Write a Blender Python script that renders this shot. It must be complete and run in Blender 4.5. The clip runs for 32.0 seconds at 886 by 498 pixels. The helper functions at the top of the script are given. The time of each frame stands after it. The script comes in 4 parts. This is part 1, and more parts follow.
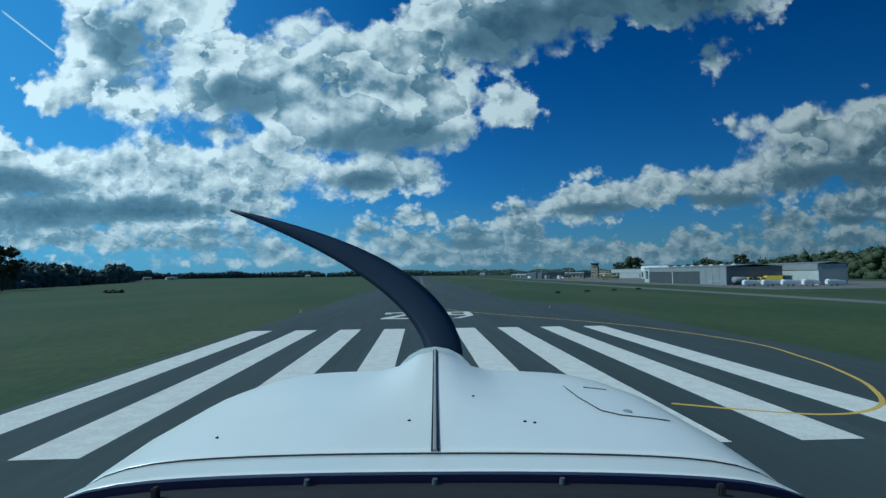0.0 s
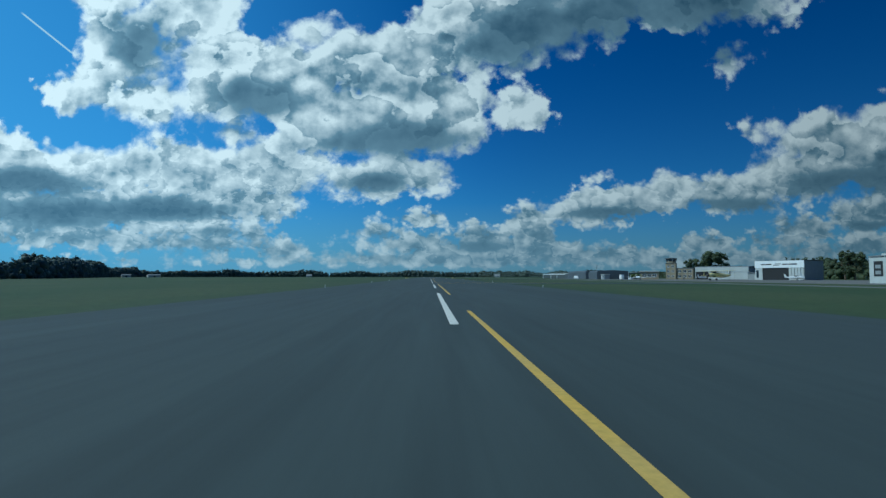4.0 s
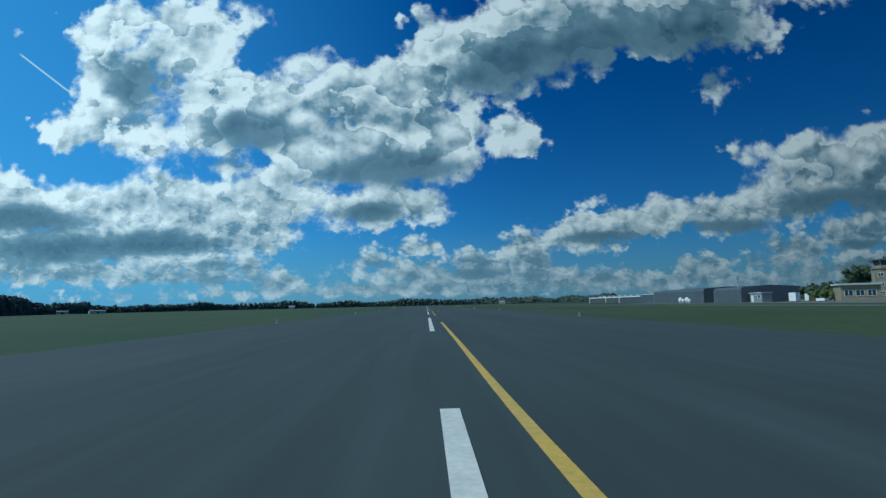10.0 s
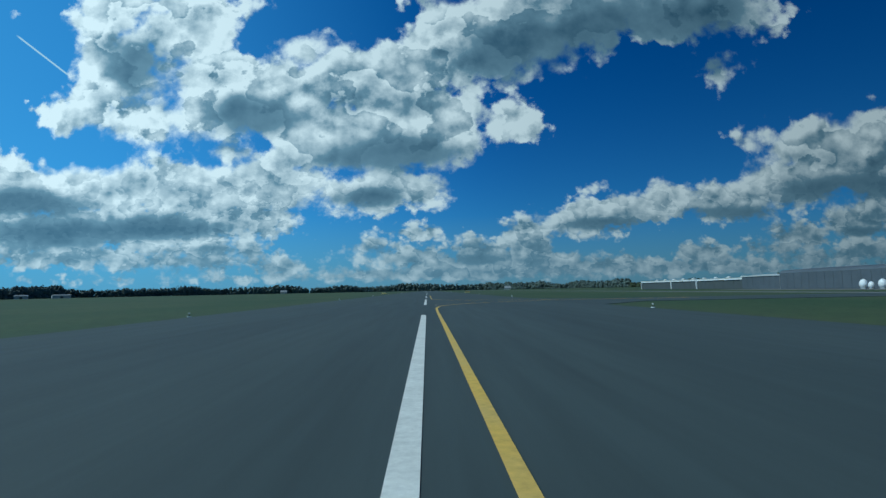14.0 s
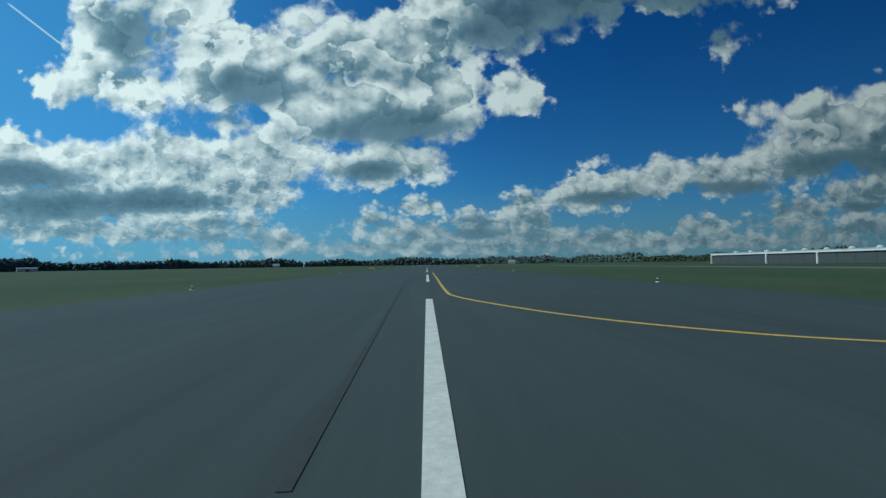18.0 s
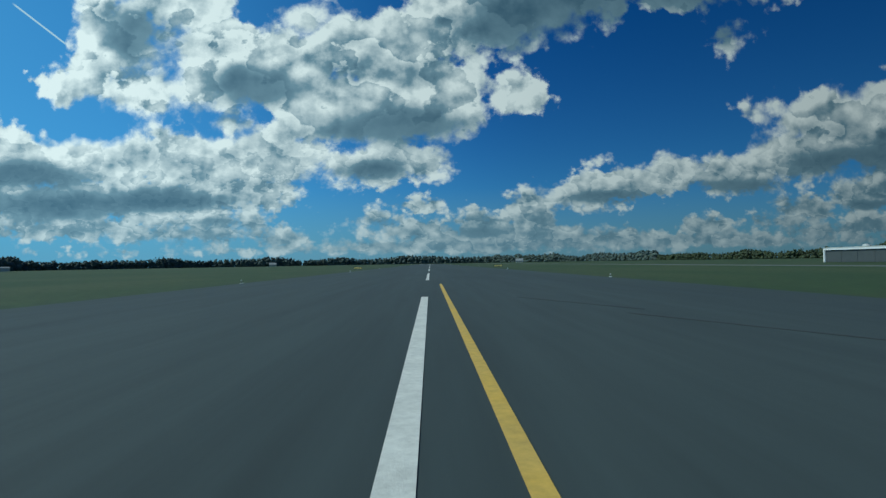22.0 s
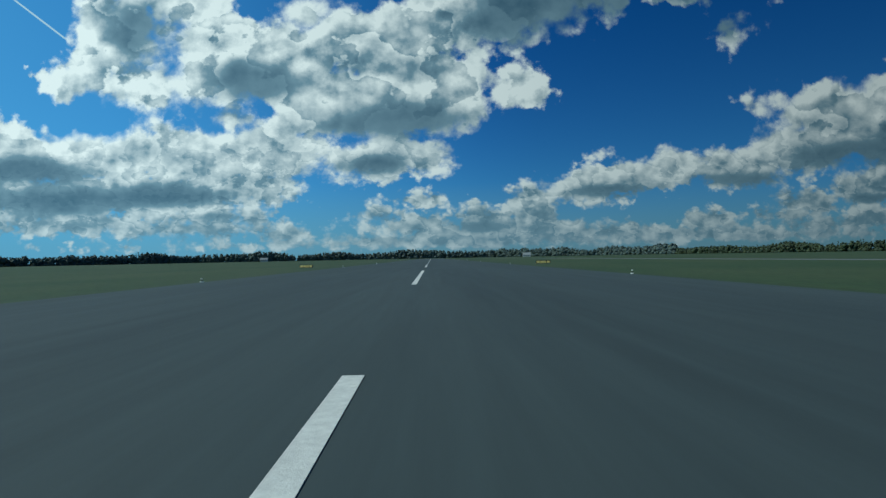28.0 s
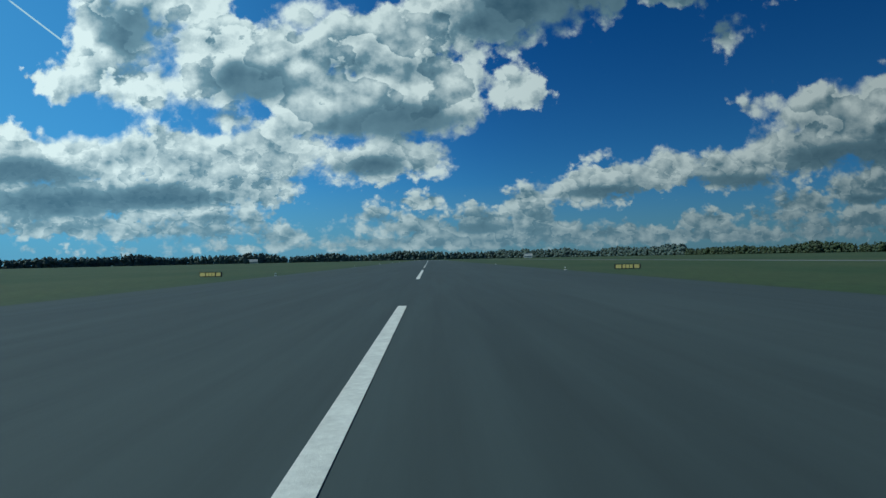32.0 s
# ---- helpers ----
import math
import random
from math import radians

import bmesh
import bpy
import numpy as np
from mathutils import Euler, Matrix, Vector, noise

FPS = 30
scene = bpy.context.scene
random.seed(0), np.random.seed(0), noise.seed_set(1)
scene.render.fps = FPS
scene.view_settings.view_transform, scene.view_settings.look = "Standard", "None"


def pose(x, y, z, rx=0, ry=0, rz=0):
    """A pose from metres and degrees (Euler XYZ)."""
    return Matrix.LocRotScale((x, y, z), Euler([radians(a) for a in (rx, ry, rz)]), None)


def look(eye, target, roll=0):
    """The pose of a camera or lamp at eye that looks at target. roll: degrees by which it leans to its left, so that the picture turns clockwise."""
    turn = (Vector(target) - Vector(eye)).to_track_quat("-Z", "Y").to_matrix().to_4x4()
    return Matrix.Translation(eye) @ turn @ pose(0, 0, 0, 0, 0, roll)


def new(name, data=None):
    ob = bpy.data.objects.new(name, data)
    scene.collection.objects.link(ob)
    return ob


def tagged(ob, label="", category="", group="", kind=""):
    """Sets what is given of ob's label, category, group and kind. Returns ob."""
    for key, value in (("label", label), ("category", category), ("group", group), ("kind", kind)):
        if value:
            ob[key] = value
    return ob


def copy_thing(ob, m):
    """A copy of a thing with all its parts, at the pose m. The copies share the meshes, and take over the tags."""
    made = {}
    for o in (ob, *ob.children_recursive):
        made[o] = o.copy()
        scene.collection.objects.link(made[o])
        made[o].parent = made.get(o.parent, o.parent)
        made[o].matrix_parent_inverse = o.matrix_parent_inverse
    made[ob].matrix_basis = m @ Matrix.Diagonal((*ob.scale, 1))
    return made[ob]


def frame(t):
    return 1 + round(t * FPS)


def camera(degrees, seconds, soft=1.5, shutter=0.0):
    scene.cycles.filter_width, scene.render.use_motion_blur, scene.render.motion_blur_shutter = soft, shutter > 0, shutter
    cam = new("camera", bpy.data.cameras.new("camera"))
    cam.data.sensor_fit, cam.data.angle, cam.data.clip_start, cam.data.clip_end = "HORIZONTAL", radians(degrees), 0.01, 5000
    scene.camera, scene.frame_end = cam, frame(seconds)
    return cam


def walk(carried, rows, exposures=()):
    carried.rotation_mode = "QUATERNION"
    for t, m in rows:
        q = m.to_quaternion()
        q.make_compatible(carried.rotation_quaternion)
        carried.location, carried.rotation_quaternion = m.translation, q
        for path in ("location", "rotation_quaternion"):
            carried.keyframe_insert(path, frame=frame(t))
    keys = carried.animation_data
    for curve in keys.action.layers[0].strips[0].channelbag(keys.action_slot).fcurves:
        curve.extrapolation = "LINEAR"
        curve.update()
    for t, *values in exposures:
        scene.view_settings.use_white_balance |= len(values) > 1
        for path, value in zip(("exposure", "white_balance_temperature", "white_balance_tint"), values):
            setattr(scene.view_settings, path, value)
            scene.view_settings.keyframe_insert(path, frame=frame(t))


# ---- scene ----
# ---- camera and walk ----
cam = camera(80.6, 32.0, soft=1.4)
PATH = [
    (0, -0.773, -22.248, 4.457, -2.535, 2.772, 0.621),
    (0.1, -0.66, -19.27, 4.376, -2.479, 2.59, 0.166),
    (0.5, -0.614, -7.431, 3.988, -2.255, 1.867, -1.652),
    (1, -0.59, 6.48, 3.49, -1.202, 0.524, -1.819),
    (1.2, -0.562, 12.096, 3.3, -1.799, 1, -1.042),
    (1.5, -0.602, 20.391, 3.001, -1.314, 1.499, -0.329),
    (2, -0.612, 34.238, 2.538, -1.613, 3.082, 0.725),
    (2.1, -0.611, 37.007, 2.454, -2.224, 2.972, 0.667),
    (2.5, -0.66, 47.994, 2.137, -1.699, 2.564, 1.977),
    (3, -0.731, 61.651, 1.806, -1.173, 5.202, 3.012),
    (3.3, -0.736, 69.797, 1.658, -1.763, 3.958, 0.813),
    (3.5, -0.772, 75.165, 1.555, -1.364, 2.904, -0.169),
    (5.5, -0.78, 127.451, 1.403, -2.181, 3.748, 0.745),
    (6, -0.847, 139.798, 1.413, -1.857, 4.058, 0.803),
    (6.5, -0.761, 151.79, 1.401, -1.67, 5.162, 0.935),
    (7, -0.752, 163.427, 1.402, -1.709, 5.372, 0.961),
    (7.5, -0.701, 174.76, 1.406, -2.039, 6.192, 0.973),
    (8, -0.659, 185.872, 1.408, -2.123, 6.85, 1.063),
    (8.5, -0.558, 196.885, 1.412, -2.177, 6.859, 1.066),
    (9, -0.496, 207.806, 1.414, -2.612, 7.434, 1.184),
    (9.5, -0.414, 218.624, 1.416, -2.422, 6.871, 1.293),
    (9.6, -0.342, 220.793, 1.419, -2.252, 6.643, 1.062),
    (10, -0.29, 229.307, 1.417, -1.807, 6.08, 1.308),
    (10.5, -0.13, 239.846, 1.42, -0.95, 5.787, 1.186),
    (11, -0.013, 250.271, 1.42, -0.978, 5.667, 1.166),
    (11.5, 0.051, 260.66, 1.42, -0.817, 5.247, 1.203),
    (12, 0.065, 270.896, 1.433, -0.495, 5.741, 1.34),
    (12.5, 0.116, 280.845, 1.423, -1.682, 6.864, 1.327),
    (13, 0.14, 290.436, 1.424, -1.801, 6.757, 1.22),
    (13.5, 0.17, 299.61, 1.425, -2.208, 5.89, 1.116),
    (14, 0.212, 308.372, 1.428, -1.738, 4.489, 1.09),
    (14.2, 0.221, 311.816, 1.436, -0.783, 3.898, 0.95),
    (14.5, 0.227, 316.822, 1.429, -1.557, 3.05, 1.017),
    (16.5, -0.029, 347.955, 1.414, -1.633, 1.411, 0.806),
    (17, -0.075, 355.115, 1.412, -1.859, 1.507, 0.85),
    (17.1, -0.056, 356.517, 1.414, -1.477, 1.632, 0.839),
    (17.5, -0.099, 362.017, 1.412, -2.36, 1.483, 0.879),
    (18, -0.082, 368.664, 1.412, -1.793, 1.656, 0.897),
    (18.5, -0.06, 375.167, 1.412, -2.043, 1.387, 0.885),
    (19, -0.035, 381.624, 1.416, -1.53, 1.341, 0.894),
    (19.5, -0.006, 388.14, 1.404, -1.162, 1.701, 0.916),
    (20, 0.012, 394.67, 1.397, -1.679, 1.602, 0.906),
    (20.5, 0.035, 401.185, 1.407, -2.216, 1.554, 0.916),
    (21, 0.1, 407.602, 1.381, -3.014, 1.53, 0.912),
    (21.5, 0.18, 413.709, 1.384, -2.559, 1.364, 0.923),
    (21.9, 0.272, 418.352, 1.392, -0.941, 1.459, 0.946),
    (22, 0.244, 419.468, 1.39, -1.403, 1.524, 0.961),
    (22.5, 0.209, 424.949, 1.396, -1.082, 1.378, 0.932),
    (23, 0.196, 430.269, 1.424, -0.851, 1.623, 1.002),
    (23.5, 0.211, 435.665, 1.409, -1.726, 1.509, 0.94),
    (24, 0.254, 441.33, 1.41, -2.502, 1.674, 1.007),
    (24.3, 0.337, 444.823, 1.418, -2.626, 1.577, 0.984),
    (24.5, 0.38, 447.137, 1.407, -2.662, 1.498, 1.008),
    (25, 0.585, 453.002, 1.402, -2.428, 1.45, 1.046),
    (25.5, 0.747, 458.822, 1.395, -2.588, 1.099, 1.012),
    (27.5, 0.878, 480.416, 1.403, -1.556, 1.098, 1.178),
    (28, 0.962, 485.813, 1.396, -1.235, 0.932, 1.104),
    (28.4, 1.067, 490.134, 1.407, -0.158, 1.055, 1.057),
    (28.5, 0.978, 491.191, 1.405, -0.498, 0.93, 1.063),
    (29, 0.837, 496.504, 1.415, -0.605, 1.196, 1.028),
    (29.3, 0.798, 499.673, 1.434, -0.814, 1.087, 1.075),
    (29.5, 0.712, 501.757, 1.421, -1.102, 0.873, 1.099),
    (30, 0.663, 506.943, 1.423, -1.357, 1.029, 1.118),
    (30.5, 0.658, 512.073, 1.425, -1.315, 1.114, 1.114),
    (31, 0.7, 517.154, 1.421, -1.121, 0.942, 1.104),
    (31.5, 0.77, 522.204, 1.416, -1.059, 1.08, 1.097),
    (31.7, 0.873, 524.235, 1.423, -1.026, 1.1, 1.101),
    (32, 0.836, 527.254, 1.413, -1.536, 1.076, 1.174),
]
walk(cam, [(t, pose(x, y, z, 90 + p, r, w)) for t, x, y, z, w, p, r in PATH],
     exposures=[(0, 0.0, 5600, -12), (14, 0.0, 5650, -12), (17, 0.0, 6250, -11), (32, 0.0, 6250, -11)])

# ---- sky, sun, exposure ----

SUN_AZ, SUN_EL = -98.0, 46.0          # degrees from the runway heading (left is negative), and height

sun_way = Vector((math.sin(radians(SUN_AZ)) * math.cos(radians(SUN_EL)),
                  math.cos(radians(SUN_AZ)) * math.cos(radians(SUN_EL)), math.sin(radians(SUN_EL))))
sun_data = bpy.data.lights.new("sun", "SUN")
sun_data.energy, sun_data.angle, sun_data.color = 2.6, radians(0.6), (1.0, 0.95, 0.86)
sun = new("sun", sun_data)
sun.matrix_world = look(sun_way * 300, (0, 0, 0))

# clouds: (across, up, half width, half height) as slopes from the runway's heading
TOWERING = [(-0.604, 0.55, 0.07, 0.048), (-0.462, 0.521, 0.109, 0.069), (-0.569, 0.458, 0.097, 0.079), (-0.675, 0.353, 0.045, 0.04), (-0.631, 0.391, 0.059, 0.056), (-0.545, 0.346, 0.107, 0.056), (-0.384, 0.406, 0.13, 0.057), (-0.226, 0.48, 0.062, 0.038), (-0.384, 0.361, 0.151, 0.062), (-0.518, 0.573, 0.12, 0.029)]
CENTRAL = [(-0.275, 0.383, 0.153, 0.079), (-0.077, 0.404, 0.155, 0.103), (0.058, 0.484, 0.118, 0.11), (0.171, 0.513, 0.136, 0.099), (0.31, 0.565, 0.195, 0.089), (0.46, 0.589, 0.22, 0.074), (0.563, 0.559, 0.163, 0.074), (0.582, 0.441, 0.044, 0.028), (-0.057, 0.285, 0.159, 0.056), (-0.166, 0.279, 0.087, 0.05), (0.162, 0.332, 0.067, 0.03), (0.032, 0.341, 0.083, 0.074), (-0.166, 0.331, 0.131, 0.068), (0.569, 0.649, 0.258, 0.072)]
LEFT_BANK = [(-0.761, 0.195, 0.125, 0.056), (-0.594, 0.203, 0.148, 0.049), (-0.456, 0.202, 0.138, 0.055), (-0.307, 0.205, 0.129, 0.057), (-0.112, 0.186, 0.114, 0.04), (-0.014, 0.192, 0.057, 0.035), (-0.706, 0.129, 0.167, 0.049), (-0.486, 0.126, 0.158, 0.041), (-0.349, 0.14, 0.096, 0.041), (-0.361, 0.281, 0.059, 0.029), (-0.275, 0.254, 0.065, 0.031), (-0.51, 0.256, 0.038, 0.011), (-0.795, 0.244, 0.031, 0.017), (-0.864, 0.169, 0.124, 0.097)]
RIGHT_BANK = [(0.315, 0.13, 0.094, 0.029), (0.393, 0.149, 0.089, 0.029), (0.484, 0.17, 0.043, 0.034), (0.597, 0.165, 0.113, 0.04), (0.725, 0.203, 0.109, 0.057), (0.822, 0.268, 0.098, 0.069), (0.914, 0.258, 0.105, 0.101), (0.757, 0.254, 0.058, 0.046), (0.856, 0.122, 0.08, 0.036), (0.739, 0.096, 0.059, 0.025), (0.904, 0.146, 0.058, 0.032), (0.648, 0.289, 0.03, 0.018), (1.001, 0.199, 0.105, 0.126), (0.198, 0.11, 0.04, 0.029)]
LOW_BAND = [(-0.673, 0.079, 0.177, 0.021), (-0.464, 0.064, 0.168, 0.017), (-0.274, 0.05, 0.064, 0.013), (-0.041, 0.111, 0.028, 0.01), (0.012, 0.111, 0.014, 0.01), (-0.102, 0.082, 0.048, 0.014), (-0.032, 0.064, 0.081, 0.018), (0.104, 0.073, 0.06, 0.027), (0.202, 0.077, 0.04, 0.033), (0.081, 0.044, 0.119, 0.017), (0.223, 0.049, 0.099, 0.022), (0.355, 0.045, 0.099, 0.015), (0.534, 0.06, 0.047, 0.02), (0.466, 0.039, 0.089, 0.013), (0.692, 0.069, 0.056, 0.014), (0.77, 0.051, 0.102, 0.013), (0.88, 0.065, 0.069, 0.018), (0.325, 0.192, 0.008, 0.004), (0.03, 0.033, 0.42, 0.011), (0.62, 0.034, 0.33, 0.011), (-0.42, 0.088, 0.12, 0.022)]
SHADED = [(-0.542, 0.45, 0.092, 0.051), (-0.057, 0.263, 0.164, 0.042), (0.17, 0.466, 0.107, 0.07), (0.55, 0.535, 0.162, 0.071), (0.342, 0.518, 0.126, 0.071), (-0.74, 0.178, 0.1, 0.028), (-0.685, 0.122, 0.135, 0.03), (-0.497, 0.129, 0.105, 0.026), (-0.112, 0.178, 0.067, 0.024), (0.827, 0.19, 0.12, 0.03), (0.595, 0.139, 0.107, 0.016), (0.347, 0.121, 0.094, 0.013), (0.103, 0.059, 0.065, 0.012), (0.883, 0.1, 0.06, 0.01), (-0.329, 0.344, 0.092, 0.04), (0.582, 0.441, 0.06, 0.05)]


class Net:
    """Short hand for node trees."""

    def __init__(self, tree):
        self.tree = tree

    def add(self, kind, **values):
        node = self.tree.nodes.new(kind)
        for key, value in values.items():
            setattr(node, key, value)
        return node

    def put(self, value, socket):
        if hasattr(value, "is_output"):
            self.tree.links.new(value, socket)
        elif value is not None:
            socket.default_value = value

    def math(self, op, a, b=None, c=None, clamp=False):
        node = self.add("ShaderNodeMath", operation=op, use_clamp=clamp)
        for value, socket in zip((a, b, c), node.inputs):
            self.put(value, socket)
        return node.outputs[0]

    def vec(self, op, a, b=None, c=None):
        node = self.add("ShaderNodeVectorMath", operation=op)
        for value, socket in zip((a, b, c), node.inputs):
            self.put(value, socket)
        return node.outputs["Value" if op in ("LENGTH", "DOT_PRODUCT", "DISTANCE") else "Vector"]

    def noise(self, vector, scale, detail=4.0, rough=0.55, distortion=0.0, out=0):
        node = self.add("ShaderNodeTexNoise")
        self.put(vector, node.inputs["Vector"])
        node.inputs["Scale"].default_value, node.inputs["Detail"].default_value = scale, detail
        node.inputs["Roughness"].default_value, node.inputs["Distortion"].default_value = rough, distortion
        return node.outputs[out]

    def span(self, value, a, b, lo=0.0, hi=1.0, smooth=False):
        node = self.add("ShaderNodeMapRange", interpolation_type="SMOOTHSTEP" if smooth else "LINEAR")
        for v, s in zip((value, a, b, lo, hi), node.inputs):
            self.put(v, s)
        return node.outputs[0]

    def mix(self, factor, a, b, blend="MIX"):
        node = self.add("ShaderNodeMix", data_type="RGBA", blend_type=blend)
        self.put(factor, node.inputs[0])
        self.put(a, node.inputs[6])
        self.put(b, node.inputs[7])
        return node.outputs[2]


def node_group(name, outs):
    """An empty node group that takes a direction's slope."""
    group = bpy.data.node_groups.new(name, "ShaderNodeTree")
    group.interface.new_socket("Slope", in_out="INPUT", socket_type="NodeSocketVector")
    for o in outs:
        group.interface.new_socket(o, in_out="OUTPUT", socket_type="NodeSocketFloat")
    n = Net(group)
    return group, n, n.add("NodeGroupInput").outputs[0]


def cloud_mass():
    """How far a direction lies outside the clouds' bodies (negative inside), and how far it lies in their shaded bases."""
    group, n, slope = node_group("cloud_mass", ("Outside", "Base"))
    parts = n.add("ShaderNodeSeparateXYZ")
    n.put(slope, parts.inputs[0])
    rise = n.math("MAXIMUM", parts.outputs[1], 0.0)
    warp = n.vec("SUBTRACT", n.noise(slope, 8.0, 4.0, 0.55, out=1), (0.5, 0.5, 0.5))
    swing = n.add("ShaderNodeCombineXYZ")
    n.put(n.math("MULTIPLY_ADD", rise, 0.16, 0.03), swing.inputs[0])
    n.put(n.math("MULTIPLY_ADD", rise, 0.15, 0.008), swing.inputs[1])
    warped = n.vec("MULTIPLY_ADD", warp, swing.outputs[0], slope)

    def reach(across, up, half, tall):
        return n.vec("LENGTH", n.vec("MULTIPLY_ADD", warped, (1 / half, 1 / tall, 0.0), (-across / half, -up / tall, 0.0)))

    near = 1.0
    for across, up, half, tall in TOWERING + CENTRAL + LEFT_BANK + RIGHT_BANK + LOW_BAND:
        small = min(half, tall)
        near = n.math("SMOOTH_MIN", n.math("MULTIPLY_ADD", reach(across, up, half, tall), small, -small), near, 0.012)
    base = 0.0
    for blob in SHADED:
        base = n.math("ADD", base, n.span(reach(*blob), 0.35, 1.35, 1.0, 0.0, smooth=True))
    ends = n.add("NodeGroupOutput")
    n.put(near, ends.inputs[0])
    n.put(n.math("MINIMUM", base, 1.3), ends.inputs[1])
    return group


def cloud_billows():
    """Billows of three sizes, smaller towards the horizon, and a fine grain."""
    group, n, slope = node_group("cloud_billows", ("Large", "Small", "Grain", "Fronts"))
    parts = n.add("ShaderNodeSeparateXYZ")
    n.put(slope, parts.inputs[0])
    high = n.span(parts.outputs[1], 0.08, 0.3, smooth=True)

    def lumps(finer):
        at = n.vec("MULTIPLY", slope, (finer, finer * (1.25 if finer > 1 else 1.0), 1.0))
        ripple = n.vec("SUBTRACT", n.noise(at, 20.0, 5.0, 0.6, out=1), (0.5, 0.5, 0.5))
        out = []
        for scale, jitter in ((8.0, 0.1), (17.0, 0.07), (38.0, 0.045)):
            billow = n.add("ShaderNodeTexVoronoi", feature="SMOOTH_F1", voronoi_dimensions="2D")
            n.put(n.vec("MULTIPLY_ADD", ripple, (jitter, jitter, 0.0), at), billow.inputs["Vector"])
            billow.inputs["Scale"].default_value, billow.inputs["Smoothness"].default_value = scale, 0.6
            out.append(n.math("SUBTRACT", 0.4, billow.outputs["Distance"]))
        grain = n.math("SUBTRACT", n.noise(at, 26.0, 10.0, 0.62), 0.5)
        folds = n.math("MULTIPLY_ADD", grain, 0.1, n.noise(n.vec("MULTIPLY", at, (1.0, 1.3, 1.0)), 6.5, 5.0, 0.5))
        front = n.math("FRACT", n.math("MULTIPLY", folds, 6.0))
        return out + [grain, n.math("MULTIPLY", front, n.span(front, 1.0, 0.9))]

    a, b, c, grain, front = [n.math("MULTIPLY_ADD", n.math("SUBTRACT", p, q), high, q) for p, q in zip(lumps(1.0), lumps(2.4))]
    ends = n.add("NodeGroupOutput")
    n.put(n.math("MULTIPLY_ADD", b, 0.55, a), ends.inputs[0])
    n.put(c, ends.inputs[1])
    n.put(grain, ends.inputs[2])
    n.put(front, ends.inputs[3])
    return group


def build_world():
    world = bpy.data.worlds.new("sky")
    world.use_nodes = True
    scene.world = world
    tree = world.node_tree
    tree.nodes.clear()
    n = Net(tree)
    way = n.add("ShaderNodeTexCoord").outputs["Generated"]
    sep = n.add("ShaderNodeSeparateXYZ")
    n.put(way, sep.inputs[0])
    ahead = n.math("MAXIMUM", n.math("ABSOLUTE", sep.outputs[1]), 0.06)
    flat = n.add("ShaderNodeCombineXYZ")
    n.put(n.math("DIVIDE", sep.outputs[0], ahead), flat.inputs[0])
    n.put(n.math("DIVIDE", sep.outputs[2], ahead), flat.inputs[1])
    slope = flat.outputs[0]
    sky = n.add("ShaderNodeTexSky", sky_type="NISHITA", sun_disc=False)
    sky.sun_elevation, sky.sun_rotation = radians(SUN_EL), radians(SUN_AZ)
    sky.altitude, sky.air_density, sky.dust_density, sky.ozone_density = 60.0, 1.0, 0.35, 2.6
    mass, billows = cloud_mass(), cloud_billows()

    def field(group, vector):
        node = n.add("ShaderNodeGroup", node_tree=group)
        n.put(vector, node.inputs[0])
        return node.outputs

    outside, base = field(mass, slope)
    large, small, grain, front = field(billows, slope)
    large_lit, small_lit, grain_lit, _ = field(billows, n.vec("ADD", slope, (-0.01, 0.018, 0.0)))
    over, _ = field(mass, n.vec("ADD", slope, (-0.02, 0.06, 0.0)))
    up = flat.inputs[1].links[0].from_socket
    above = n.span(sep.outputs[2], -0.01, 0.02)
    size = n.span(up, 0.03, 0.32, 0.35, 1.0)
    lumpy = n.math("MULTIPLY_ADD", grain, n.span(up, 0.05, 0.25, 0.36, 0.62), n.math("MULTIPLY_ADD", small, 0.2, n.math("MULTIPLY_ADD", large, 0.5, 0.09)))
    depth = n.math("SUBTRACT", n.math("MULTIPLY", n.math("MULTIPLY", lumpy, 0.115), size), outside)
    ragged = n.span(n.noise(slope, 5.0, 3.0), 0.4, 0.65, 0.012, 0.042)
    cover = n.math("MULTIPLY", n.span(depth, -0.004, n.math("MULTIPLY", ragged, size), smooth=True), above)
    relief = n.math("MULTIPLY_ADD", n.math("SUBTRACT", small, small_lit), 0.22, n.math("SUBTRACT", large, large_lit))
    relief = n.math("MULTIPLY_ADD", n.math("SUBTRACT", grain, grain_lit), 0.45, relief)
    thick = n.span(depth, 0.0, n.math("MULTIPLY", size, 0.1))
    lid = n.span(over, 0.02, -0.06)
    patches = n.span(n.noise(n.vec("MULTIPLY", slope, (1.0, 1.7, 1.0)), 7.0, 8.0, 0.6), 0.3, 0.7, -1.0, 1.0)
    detail = n.math("MULTIPLY_ADD", front, 0.36, n.math("MULTIPLY", relief, 0.75))
    detail = n.math("MULTIPLY_ADD", large, 0.25, n.math("MULTIPLY_ADD", patches, 0.13, detail))
    detail = n.math("MULTIPLY", detail, n.span(up, 0.05, 0.3, 0.62, 1.0))
    shade = n.math("MULTIPLY_ADD", detail, n.span(base, 0.0, 1.0, 1.0, 0.4), 0.87)
    shade = n.math("MULTIPLY_ADD", thick, -0.36, shade)
    shade = n.math("MULTIPLY_ADD", lid, -0.14, shade)
    shade = n.math("SUBTRACT", shade, n.span(up, 0.06, 0.26, 0.17, 0.0))
    shade = n.math("MULTIPLY_ADD", base, -0.33, shade, clamp=True)
    ramp = n.add("ShaderNodeValToRGB")
